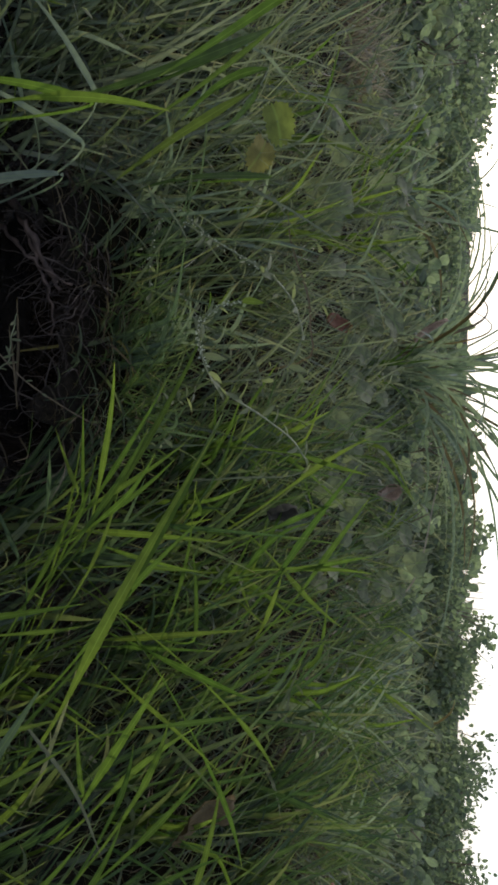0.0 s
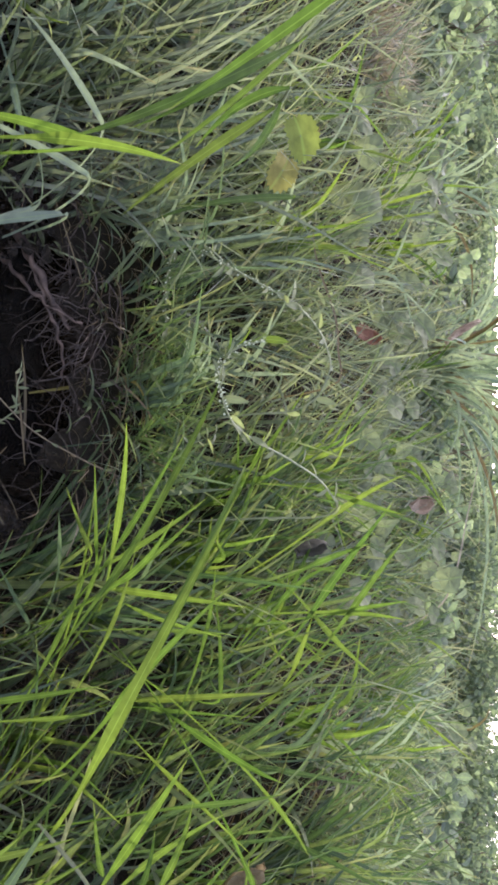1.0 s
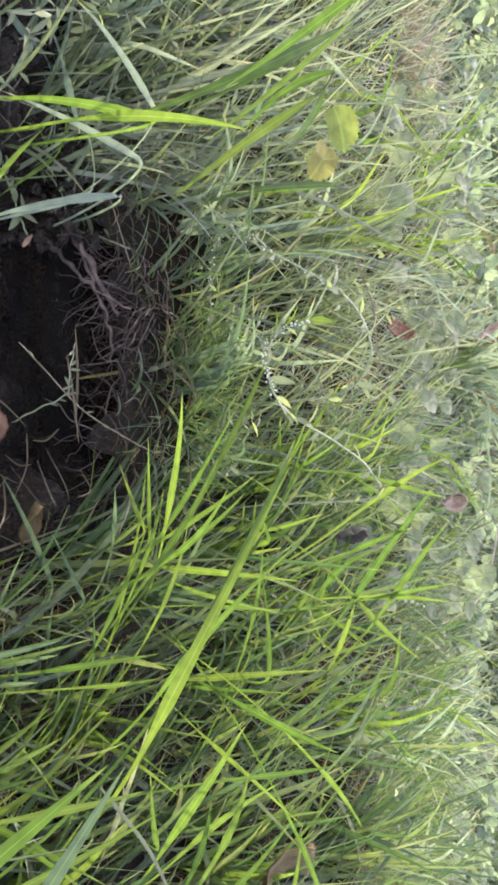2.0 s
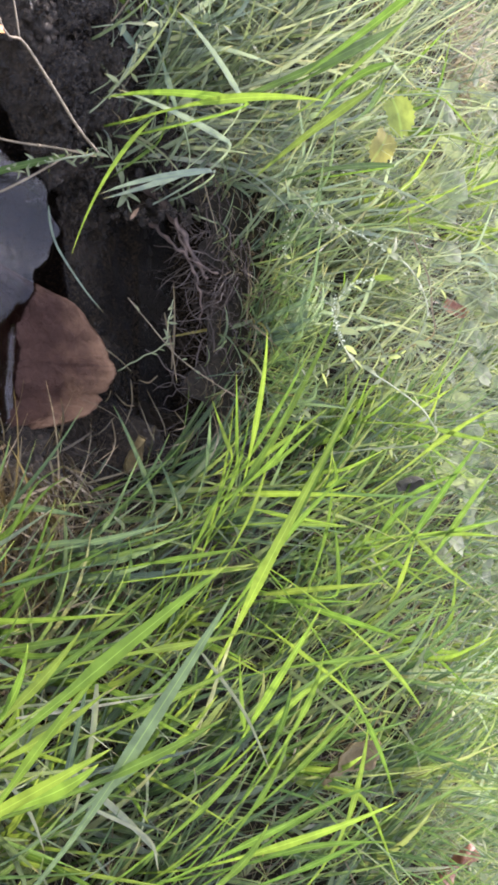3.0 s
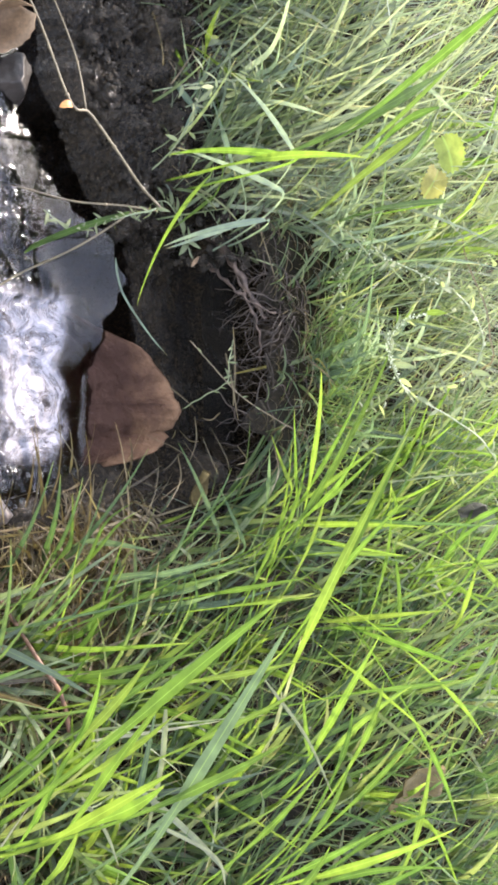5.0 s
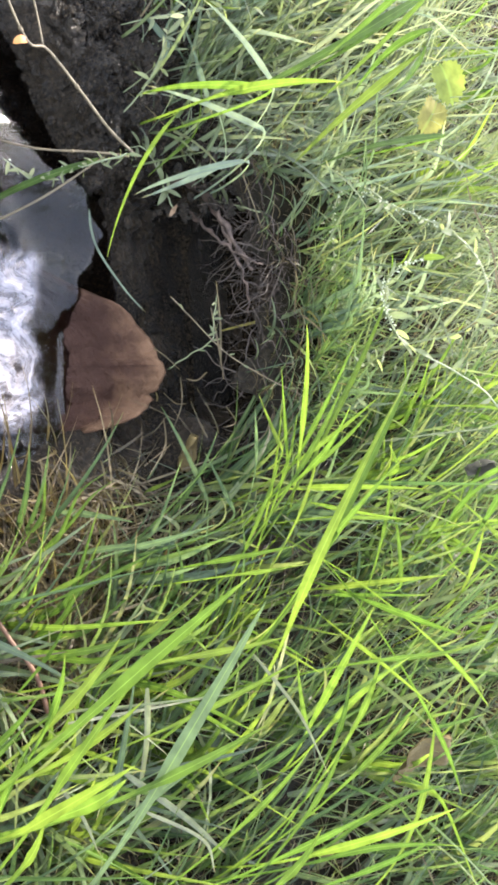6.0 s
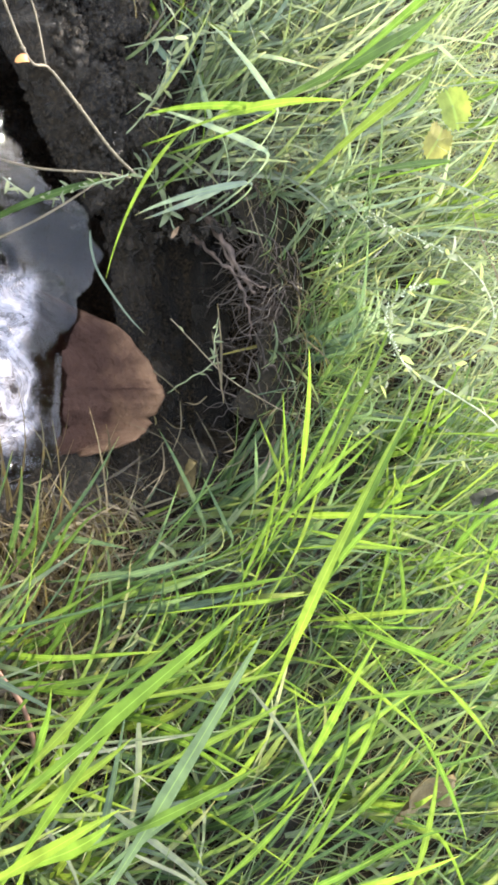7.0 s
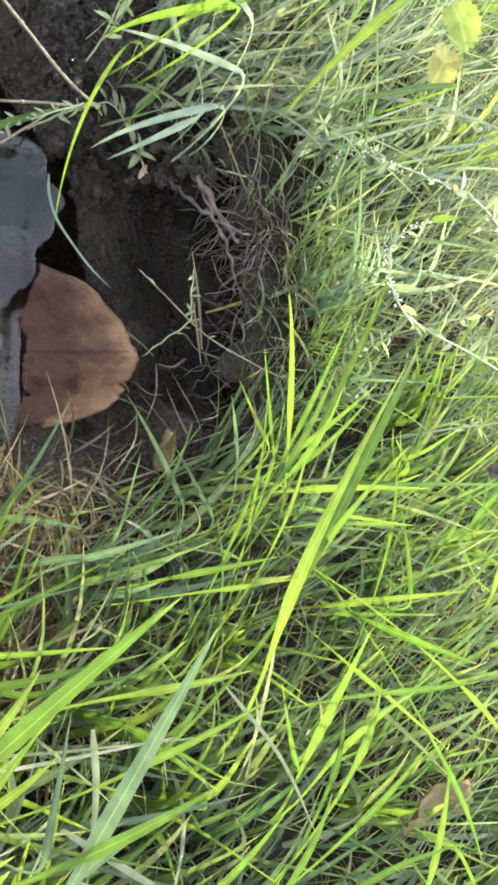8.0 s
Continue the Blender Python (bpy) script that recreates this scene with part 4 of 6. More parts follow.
rooted("bright green blades at the top of wet mud", mat_hero, (-0.47, 0.72), [
    (0.0085, [(-0.464, 0.680, 0.102), (-0.512, 0.670, 0.081), (-0.545, 0.660, 0.072)]),
    (0.0095, [(-0.494, 0.680, 0.134), (-0.503, 0.670, 0.145), (-0.520, 0.660, 0.165)]),
    (0.0070, [(-0.470, 0.690, 0.140), (-0.440, 0.690, 0.170), (-0.430, 0.690, 0.205)]),
    (0.0075, [(-0.300, 0.680, 0.140), (-0.285, 0.670, 0.125), (-0.262, 0.660, 0.090)]),
])
rooted("long green blade reaching down beside wet mud", mat_hero, (-0.33, 0.70), [
    (0.0100, [(-0.276, 0.560, 0.262), (-0.276, 0.543, 0.288), (-0.250, 0.515, 0.340), (-0.222, 0.490, 0.400)]),
    (0.0085, [(-0.270, 0.560, 0.300), (-0.280, 0.540, 0.290), (-0.318, 0.590, 0.190), (-0.345, 0.640, 0.095)]),
    (0.0065, [(-0.250, 0.530, 0.215), (-0.242, 0.515, 0.207), (-0.205, 0.520, 0.170), (-0.143, 0.543, 0.124)]),
])
rooted("drooping blue-green grass blades above the dark hollow", mat_blue, (-0.26, 0.74), [
    (0.0090, [(-0.244, 0.640, 0.228), (-0.237, 0.612, 0.222), (-0.228, 0.590, 0.175), (-0.215, 0.584, 0.129)]),
    (0.0075, [(-0.290, 0.680, 0.230), (-0.300, 0.660, 0.235), (-0.320, 0.640, 0.180), (-0.345, 0.625, 0.120)]),
    (0.0070, [(-0.330, 0.670, 0.250), (-0.350, 0.650, 0.260), (-0.385, 0.640, 0.225), (-0.420, 0.635, 0.190)]),
])
rooted("loose tuft of bright blades near the stream", mat_hero, (0.24, 0.4), [
    (0.0085, [(0.238, 0.370, 0.195), (0.212, 0.365, 0.214), (0.187, 0.360, 0.221)]),
    (0.0085, [(0.239, 0.380, 0.195), (0.210, 0.390, 0.224), (0.181, 0.400, 0.240)]),
    (0.0075, [(0.261, 0.360, 0.219), (0.240, 0.370, 0.253), (0.219, 0.380, 0.274)]),
    (0.0060, [(0.227, 0.420, 0.129), (0.206, 0.430, 0.145), (0.184, 0.440, 0.148)]),
    (0.0050, [(0.165, 0.450, 0.123), (0.153, 0.460, 0.149), (0.142, 0.470, 0.163)]),
    (0.0055, [(0.165, 0.460, 0.142), (0.149, 0.480, 0.178), (0.133, 0.500, 0.202)]),
])
rooted("bright blades leaning over duller ones", mat_hero, (0.3, 0.42), [
    (0.0085, [(0.288, 0.400, 0.265), (0.267, 0.420, 0.308), (0.247, 0.440, 0.339)]),
    (0.0060, [(0.241, 0.430, 0.171), (0.205, 0.450, 0.220), (0.168, 0.470, 0.256)]),
    (0.0060, [(0.214, 0.500, 0.177), (0.191, 0.520, 0.209), (0.168, 0.540, 0.228)]),
    (0.0065, [(0.214, 0.470, 0.255), (0.207, 0.485, 0.296), (0.199, 0.500, 0.326)]),
    (0.0060, [(0.272, 0.480, 0.237), (0.247, 0.500, 0.288), (0.222, 0.520, 0.328)]),
])
rooted("close bright blades with blunt bent tips", mat_hero, (0.29, 0.36), [
    (0.0095, [(0.266, 0.310, 0.273), (0.253, 0.310, 0.299), (0.239, 0.310, 0.314)]),
    (0.0085, [(0.289, 0.330, 0.134), (0.262, 0.340, 0.169), (0.236, 0.350, 0.192)]),
    (0.0080, [(0.326, 0.330, 0.204), (0.308, 0.330, 0.220), (0.290, 0.330, 0.224)]),
    (0.0070, [(0.269, 0.360, 0.140), (0.247, 0.370, 0.164), (0.226, 0.380, 0.175)]),
])
rooted("dense narrow green blades at the hollow's end", mat_hero, (0.14, 0.76), [
    (0.0060, [(0.140, 0.660, 0.206), (0.091, 0.670, 0.229), (0.042, 0.680, 0.240)]),
    (0.0075, [(0.078, 0.690, 0.248), (0.032, 0.700, 0.278), (-0.015, 0.710, 0.297)]),
    (0.0065, [(0.070, 0.710, 0.261), (0.044, 0.720, 0.295), (0.017, 0.730, 0.317)]),
    (0.0060, [(0.091, 0.690, 0.227), (0.052, 0.695, 0.242), (0.014, 0.700, 0.246)]),
    (0.0055, [(0.115, 0.700, 0.205), (0.056, 0.710, 0.217), (-0.004, 0.720, 0.218)]),
    (0.0050, [(0.124, 0.670, 0.256), (0.084, 0.685, 0.270), (0.044, 0.700, 0.271)]),
])
rooted("narrow green blades crossing below the long ones", mat_hero, (0.2, 0.74), [
    (0.0065, [(0.161, 0.600, 0.190), (0.152, 0.610, 0.241), (0.144, 0.620, 0.280)]),
    (0.0055, [(0.170, 0.600, 0.232), (0.166, 0.605, 0.263), (0.162, 0.610, 0.281)]),
    (0.0055, [(0.093, 0.660, 0.071), (0.086, 0.665, 0.094), (0.079, 0.670, 0.105)]),
])
rooted("upright narrow blades in the middle of the bank", mat_hero, (0.24, 0.9), [
    (0.0055, [(0.163, 0.800, 0.298), (0.120, 0.810, 0.307), (0.077, 0.820, 0.305)]),
    (0.0055, [(0.131, 0.750, 0.280), (0.133, 0.760, 0.316), (0.135, 0.770, 0.340)]),
    (0.0060, [(0.216, 0.820, 0.312), (0.165, 0.830, 0.310), (0.114, 0.840, 0.297)]),
    (0.0060, [(0.175, 0.950, 0.307), (0.144, 0.960, 0.327), (0.113, 0.970, 0.334)]),
])
rooted("yellow-green blades standing round a dead leaf", mat_hero, (0.44, 0.78), [
    (0.0075, [(0.321, 0.660, 0.318), (0.286, 0.665, 0.336), (0.252, 0.670, 0.341)]),
    (0.0065, [(0.342, 0.660, 0.293), (0.312, 0.665, 0.305), (0.282, 0.670, 0.306)]),
    (0.0075, [(0.448, 0.740, 0.346), (0.396, 0.750, 0.361), (0.344, 0.760, 0.364)]),
    (0.0065, [(0.271, 0.700, 0.334), (0.265, 0.710, 0.377), (0.258, 0.720, 0.408)]),
    (0.0065, [(0.385, 0.680, 0.304), (0.345, 0.690, 0.343), (0.305, 0.700, 0.370)]),
])
rooted("two yellow-green blades bent down beside a dead leaf", mat_hero, (0.30, 0.84), [
    (0.0070, [(0.338, 0.740, 0.365), (0.373, 0.730, 0.389), (0.408, 0.720, 0.400)]),
    (0.0065, [(0.277, 0.750, 0.385), (0.299, 0.745, 0.411), (0.321, 0.740, 0.426)]),
])
rooted("long green blades leaning through the near sward", mat_hero, (0.5, 0.58), [
    (0.0075, [(0.398, 0.500, 0.314), (0.379, 0.510, 0.333), (0.359, 0.520, 0.340)]),
    (0.0060, [(0.367, 0.560, 0.311), (0.337, 0.570, 0.330), (0.307, 0.580, 0.337)]),
    (0.0060, [(0.370, 0.520, 0.267), (0.336, 0.530, 0.302), (0.302, 0.540, 0.325)]),
    (0.0055, [(0.429, 0.580, 0.341), (0.408, 0.590, 0.384), (0.387, 0.600, 0.415)]),
])
rooted("dark green blades over the shaded end of the hollow", mat_dull, (0.16, 0.72), [
    (0.0075, [(0.117, 0.680, 0.173), (0.082, 0.660, 0.169), (0.051, 0.640, 0.164)]),
    (0.0070, [(0.103, 0.680, 0.138), (0.036, 0.660, 0.121), (-0.002, 0.640, 0.109)]),
    (0.0065, [(0.056, 0.680, 0.205), (0.032, 0.660, 0.218), (0.008, 0.640, 0.228)]),
    (0.0065, [(0.177, 0.680, 0.133), (0.145, 0.660, 0.148), (0.115, 0.640, 0.166)]),
])
rooted("dull green blades over trodden brown grass", mat_dull, (0.17, 0.56), [
    (0.0080, [(0.103, 0.520, 0.076), (0.105, 0.520, 0.120), (0.113, 0.530, 0.153)]),
    (0.0070, [(0.136, 0.520, 0.157), (0.125, 0.520, 0.209), (0.113, 0.530, 0.247)]),
    (0.0075, [(0.141, 0.520, 0.104), (0.133, 0.520, 0.150), (0.134, 0.530, 0.188)]),
])
rooted("bright tuft of yellow-green blades higher on the bank", mat_hero, (0.19, 1.04), [
    (0.0105, [(0.158, 1.000, 0.372), (0.083, 1.000, 0.420), (0.021, 0.990, 0.468)]),
    (0.0095, [(0.162, 1.000, 0.414), (0.111, 1.000, 0.447), (0.063, 0.990, 0.483)]),
    (0.0085, [(0.044, 1.000, 0.390), (0.008, 1.000, 0.438), (-0.012, 0.990, 0.482)]),
    (0.0085, [(0.162, 1.000, 0.388), (0.158, 1.000, 0.436), (0.161, 0.990, 0.485)]),
    (0.0085, [(0.105, 1.000, 0.368), (0.088, 1.000, 0.402), (0.073, 0.990, 0.440)]),
    (0.0080, [(0.236, 1.000, 0.346), (0.197, 1.000, 0.361), (0.167, 0.990, 0.371)]),
    (0.0085, [(0.173, 1.000, 0.376), (0.207, 1.000, 0.407), (0.232, 0.990, 0.450)]),
    (0.0075, [(0.158, 1.000, 0.414), (0.148, 1.000, 0.451), (0.138, 0.990, 0.488)]),
    (0.0080, [(0.017, 1.000, 0.401), (0.030, 1.000, 0.445), (0.036, 0.990, 0.479)]),
    (0.0080, [(0.158, 1.000, 0.325), (0.113, 1.000, 0.360), (0.101, 0.990, 0.404)]),
])
tuft("small forked bright grass shoot beside the pebbles", mat_hero, [
    (0.0070, [(0.132, 0.462, 0.100), (0.119, 0.470, 0.115), (0.082, 0.490, 0.123), (0.063, 0.520, 0.133)]),
    (0.0060, [(0.118, 0.462, 0.085), (0.101, 0.470, 0.095), (0.075, 0.485, 0.085), (0.053, 0.500, 0.072)]),
    (0.0055, [(0.130, 0.465, 0.100), (0.110, 0.480, 0.118), (0.085, 0.500, 0.130), (0.072, 0.520, 0.140)]),
])


def random_tuft(seed, x, y, count, length, width, mat, lean, label):
    r = random.Random(seed)
    root = np.array([x, y, float(ground_z(x, y))])
    thing = tagged(empty_at("grass_tuft", root), label, "grass", "grass tufts on the bank")
    for i in range(count):
        a = r.uniform(0, 6.283)
        ln = r.uniform(*length)
        lx, ly = lean[0] + 0.45 * math.cos(a), lean[1] + 0.45 * math.sin(a)
        b = Vector((x + r.uniform(-0.02, 0.02), y + r.uniform(-0.02, 0.02), 0))
        b.z = float(ground_z(b.x, b.y)) - 0.003
        m = b + Vector((lx * 0.5, ly * 0.5, 0.9)).normalized() * ln * 0.55
        t = m + Vector((lx * 1.3, ly * 1.3, r.uniform(0.15, 0.8))).normalized() * ln * 0.5
        if not clear_of_path(np.array([tuple(t), tuple(m)]), 0.2).all():
            continue
        blade_piece(smooth_line([b, b.lerp(m, 0.5) + Vector((0, 0, 0.004)), m, t], 14), r.uniform(*width), mat, root, thing, i + seed)
    return thing


for seed, x, y, lean in ((1, 0.18, 0.62, (-0.4, 0.1)), (2, 0.30, 0.60, (-0.3, 0.1)), (3, 0.40, 0.66, (-0.2, 0)), (4, 0.26, 0.74, (-0.35, 0)), (5, 0.14, 0.80, (-0.4, 0)), (6, 0.10, 0.95, (-0.3, 0)),
                         (7, 0.02, 1.02, (-0.3, 0)), (8, 0.20, 1.05, (-0.2, 0)), (9, 0.36, 1.0, (-0.1, 0)), (10, 0.33, 0.48, (-0.4, 0.15)), (11, 0.22, 0.46, (-0.5, 0.2)), (12, 0.42, 0.50, (-0.3, 0.1)),
                         (13, -0.42, 0.92, (-0.3, -0.2)), (14, -0.30, 1.05, (-0.3, -0.1)), (15, -0.15, 1.02, (-0.3, 0)), (16, -0.45, 0.76, (-0.1, -0.3)), (17, -0.55, 0.95, (-0.2, -0.1)), (18, 0.0, 1.2, (-0.2, 0)),
                         (19, 0.45, 0.85, (-0.1, 0))):
    random_tuft(seed, x, y, 9, (0.10, 0.22), (0.005, 0.010), mat_blue if x < -0.1 else mat_dull if seed % 4 == 1 else mat_hero, lean, "bunch of broad green grass blades among finer grass")


for seed, x, y in ((41, -0.27, 0.82), (44, -0.09, 0.83), (46, -0.24, 0.88), (47, -0.12, 0.90), (48, 0.0, 0.86)):
    random_tuft(seed, x, y, 9, (0.08, 0.18), (0.0035, 0.0080), mat_blue if seed % 2 else mat_dull, (-0.35, -0.25), "small tuft of dull blue-green blades above the hollow")
rt = random.Random(77)
for i in range(34):
    yy = rt.uniform(1.05, 2.1)
    random_tuft(60 + i, rt.uniform(-0.5, 0.55) * yy, yy, rt.randrange(5, 9), (0.10, 0.24), (0.005, 0.010), mat_blue if i % 3 == 0 or i % 5 == 1 else mat_hero, (rt.uniform(-0.4, 0.2), rt.uniform(-0.2, 0.2)), "bunch of broad green grass blades higher on the bank")


# ---- the big dead leaf that dips into the stream ----
def big_leaf():
    nu, nv = 44, 60
    v, uv = [], []
    tilt = radians(35)
    for j in range(nv):
        t = j / (nv - 1)
        half = 0.083 * min(1.0, 0.3 + (t / 0.35) ** 0.7) * (1 + 0.018 * math.sin(t * 43) * t)
        for i in range(nu):
            u = -1 + 2 * i / (nu - 1)
            x = -0.058 + u * half * (1.36 if u < 0 else 0.93) + 0.004 * t
            ragged = 0.004 * math.sin(5 * u + 1) + 0.0034 * abs(math.sin(9 * u + 0.6)) + 0.0012 * math.sin(47 * u + 2) - 0.009 * math.exp(-((u - 0.45) / 0.05) ** 2)
            reach = 0.249 * (1 - (0.60 if u < 0 else 0.30) * abs(u) ** (2.6 if u < 0 else 4.0)) + ragged
            along = t * reach
            vein = abs(math.sin(11 * (t * 1.25 - 0.6 * abs(u)))) ** 0.6
            z = 0.006 * abs(u) ** 1.5 + 0.0030 * math.exp(-(u / 0.035) ** 2) - 0.0046 * vein + 0.011 * float(wobble(np.array(u * 1.3), np.array(t * 2.2), 6.0)) + 0.0050 * t * t * math.sin(8.5 * u + 0.7) + 0.0010 * t * math.sin(21 * u + 3 * t)
            z += 0.004 * float(step(0.6, 1.0, t)) * (0.4 + 0.6 * u)
            v.append((x, 0.497 + along * math.cos(tilt) - z * math.sin(tilt), -0.080 + along * math.sin(tilt) + z * math.cos(tilt)))
            uv.append((i / (nu - 1), t))
    f = [(j * nu + i, j * nu + i + 1, (j + 1) * nu + i + 1, (j + 1) * nu + i) for j in range(nv - 1) for i in range(nu - 1)]
    root = Vector((-0.058, 0.497, -0.080))
    thing = tagged(empty_at("dead_leaf", root), "large brown dead leaf half sunk in water", "leaf")
    ob = piece("leaf_blade", mesh_of("leaf_blade", np.array(v) - np.array(root), f, mat_bigleaf, np.array(uv)), thing)
    mod = ob.modifiers.new("thickness", "SOLIDIFY")
    mod.thickness = 0.0009
    rib = np.array([v[j * nu + nu // 2] for j in range(nv * 46 // 100, nv - 2)]) - np.array(root)
    w, g = tube(rib + np.array([0, -0.0003, 0.0004]), 0.0006, 0.0002, 6)
    piece("midrib", mesh_of("midrib", w, g, mat_bigleaf), thing, "raised brown midrib")


big_leaf()


# ---- crumbs of wet mud on the bank ----
def crumbs(seed, count, least, most, sink):
    r = random.Random(seed)
    bm = bmesh.new()
    bmesh.ops.create_icosphere(bm, subdivisions=1, radius=1)
    ball, tri = np.array([q.co[:] for q in bm.verts]), [[q.index for q in g.verts] for g in bm.faces]
    bm.free()
    chunks = []
    while len(chunks) < count:
        x, y = r.uniform(-0.60, -0.23), r.uniform(0.555, 0.76)
        p = Vector((x, y, 0))
        if noise.noise(p * 24) + 0.6 * noise.noise(p * 60) < r.uniform(-0.35, 0.55):
            continue
        size = least + (most - least) * r.random() ** 2.5
        lump = ball * np.array([[r.uniform(0.7, 1.3)] for _ in ball]) * np.array([r.uniform(0.7, 1.3), r.uniform(0.7, 1.3), r.uniform(0.5, 1.0)]) * size
        dip = -0.006 if y > 0.60 else -0.010
        chunks.append((lump + np.array([x, y, float(ground_z(x, y)) + 0.006 + dip + 0.016 * noise.noise(p * 30) + r.uniform(0, 0.006) - sink]), tri, None))
    v, f, _ = join_arrays(chunks)
    tagged(piece("mud_crumbs", mesh_of("mud_crumbs", v, f, mat_soil, smooth=False)), "crumbled lumps of dark wet mud", "mud", kind="stuff")


crumbs(61, 3600, 0.0012, 0.0050, 0.0)
crumbs(62, 420, 0.0045, 0.0095, 0.004)


# ---- smaller fallen leaves ----
def fallen_leaf(seed, place, length, width, turn, tilt, mat, label, curl=0.25):
    r = random.Random(seed)
    nu, nv = 11, 16
    v, uv = [], []
    for j in range(nv):
        t = j / (nv - 1)
        half = 0.5 * width * (math.sin(math.pi * min(1.0, 0.05 + 0.93 * t)) ** 0.65) * (1 + 0.05 * r.uniform(-1, 1))
        for i in range(nu):
            u = -1 + 2 * i / (nu - 1)
            z = width * (curl * u * u + 0.10 * math.sin(7 * t + 2 * u + seed) * abs(u) + 0.05 * r.uniform(-1, 1)) + length * curl * 0.6 * (t - 0.5) ** 2
            v.append((u * half, (t - 0.5) * length, z))
            uv.append((i / (nu - 1), t * 0.88))
    f = [(j * nu + i, j * nu + i + 1, (j + 1) * nu + i + 1, (j + 1) * nu + i) for j in range(nv - 1) for i in range(nu - 1)]
    ob = piece("fallen_leaf", mesh_of("fallen_leaf", np.array(v), f, mat, np.array(uv)))
    ob.matrix_world = pose(*place, tilt[0], tilt[1], turn)
    mod = ob.modifiers.new("thickness", "SOLIDIFY")
    mod.thickness = 0.0006
    return tagged(ob, label, "leaf")


fallen_leaf(1, (0.088, 1.075, 0.345), 0.05, 0.028, 40, (50, 30), mat_deaddark, "blackened curled dead leaf caught in grass", 0.5)
fallen_leaf(2, (0.095, 1.78, 0.43), 0.055, 0.04, 20, (60, 0), mat_deadpale, "pale pinkish brown dried leaf below hedge", 0.5)
fallen_leaf(3, (-0.225, 1.44, 0.36), 0.05, 0.035, -30, (55, 10), mat_dead, "small russet dead leaf among grass", 0.35)
fallen_leaf(14, (0.420, 0.825, 0.325), 0.085, 0.080, 65, (48, -8), mat_deadolive, "olive brown flat dead leaf under grass blades", 0.04)
fallen_leaf(7, (-0.418, 0.428, 0.034), 0.070, 0.044, 55, (28, 14), mat_deadtan, "tan curled dead leaf on wet stone", 0.6)
fallen_leaf(8, (-0.30, 1.95, 0.500), 0.10, 0.018, 60, (50, 0), mat_deadpale, "pale curled leaf strip hanging in weeds", 0.6)
fallen_leaf(9, (-0.222, 0.670, 0.117), 0.015, 0.006, 80, (40, 0), mat_deadtan, "tiny tan dead leaf over the hollow", 0.2)
fallen_leaf(10, (0.05, 0.715, 0.085), 0.05, 0.03, 100, (30, 0), mat_deadolive, "olive brown dead leaf at the water's edge", 0.3)
fallen_leaf(12, (0.66, 1.12, 0.40), 0.07, 0.05, 50, (40, 0), mat_dead, "brown dead leaf lying in grass", 0.3)


# ---- knot-stemmed weeds ----
def leaf_mesh(length, width, mat):
    p0, p1, p2 = np.array([[0, 0, 0.0]]), np.array([[0, length * 0.5, length * 0.10]]), np.array([[0, length, -length * 0.04]])
    v, f, uv = ribbons(bezier(p0, p1, p2, 8), np.array([width]), np.array([[0, 0, 1.0]]), 0.25, 3, lens=0.75)
    return mesh_of("leaf", v, f, mat, uv * np.array([1, 0.88]))


LEAF_SMALL = leaf_mesh(0.022, 0.0065, mat_weed)
LEAF_BRIGHT = leaf_mesh(0.026, 0.0085, mat_hero)


def bead_mesh(radius, mat):
    bm = bmesh.new()
    bmesh.ops.create_icosphere(bm, subdivisions=1, radius=radius)
    for q in bm.verts:
        q.co *= 1 + 0.18 * math.sin(q.co.x * 4000 + q.co.y * 2500)
        q.co.z *= 1.35
    me = bpy.data.meshes.new("flower")
    bm.to_mesh(me)
    bm.free()
    me.materials.append(mat)
    return me


BEAD = bead_mesh(0.0019, mat_flower)


def aimed(place, direction, roll=0.0):
    d = Vector(direction).normalized()
    q = d.to_track_quat("Y", "Z").to_matrix().to_4x4()
    return Matrix.Translation(place) @ q @ Matrix.Rotation(roll, 4, "Y")


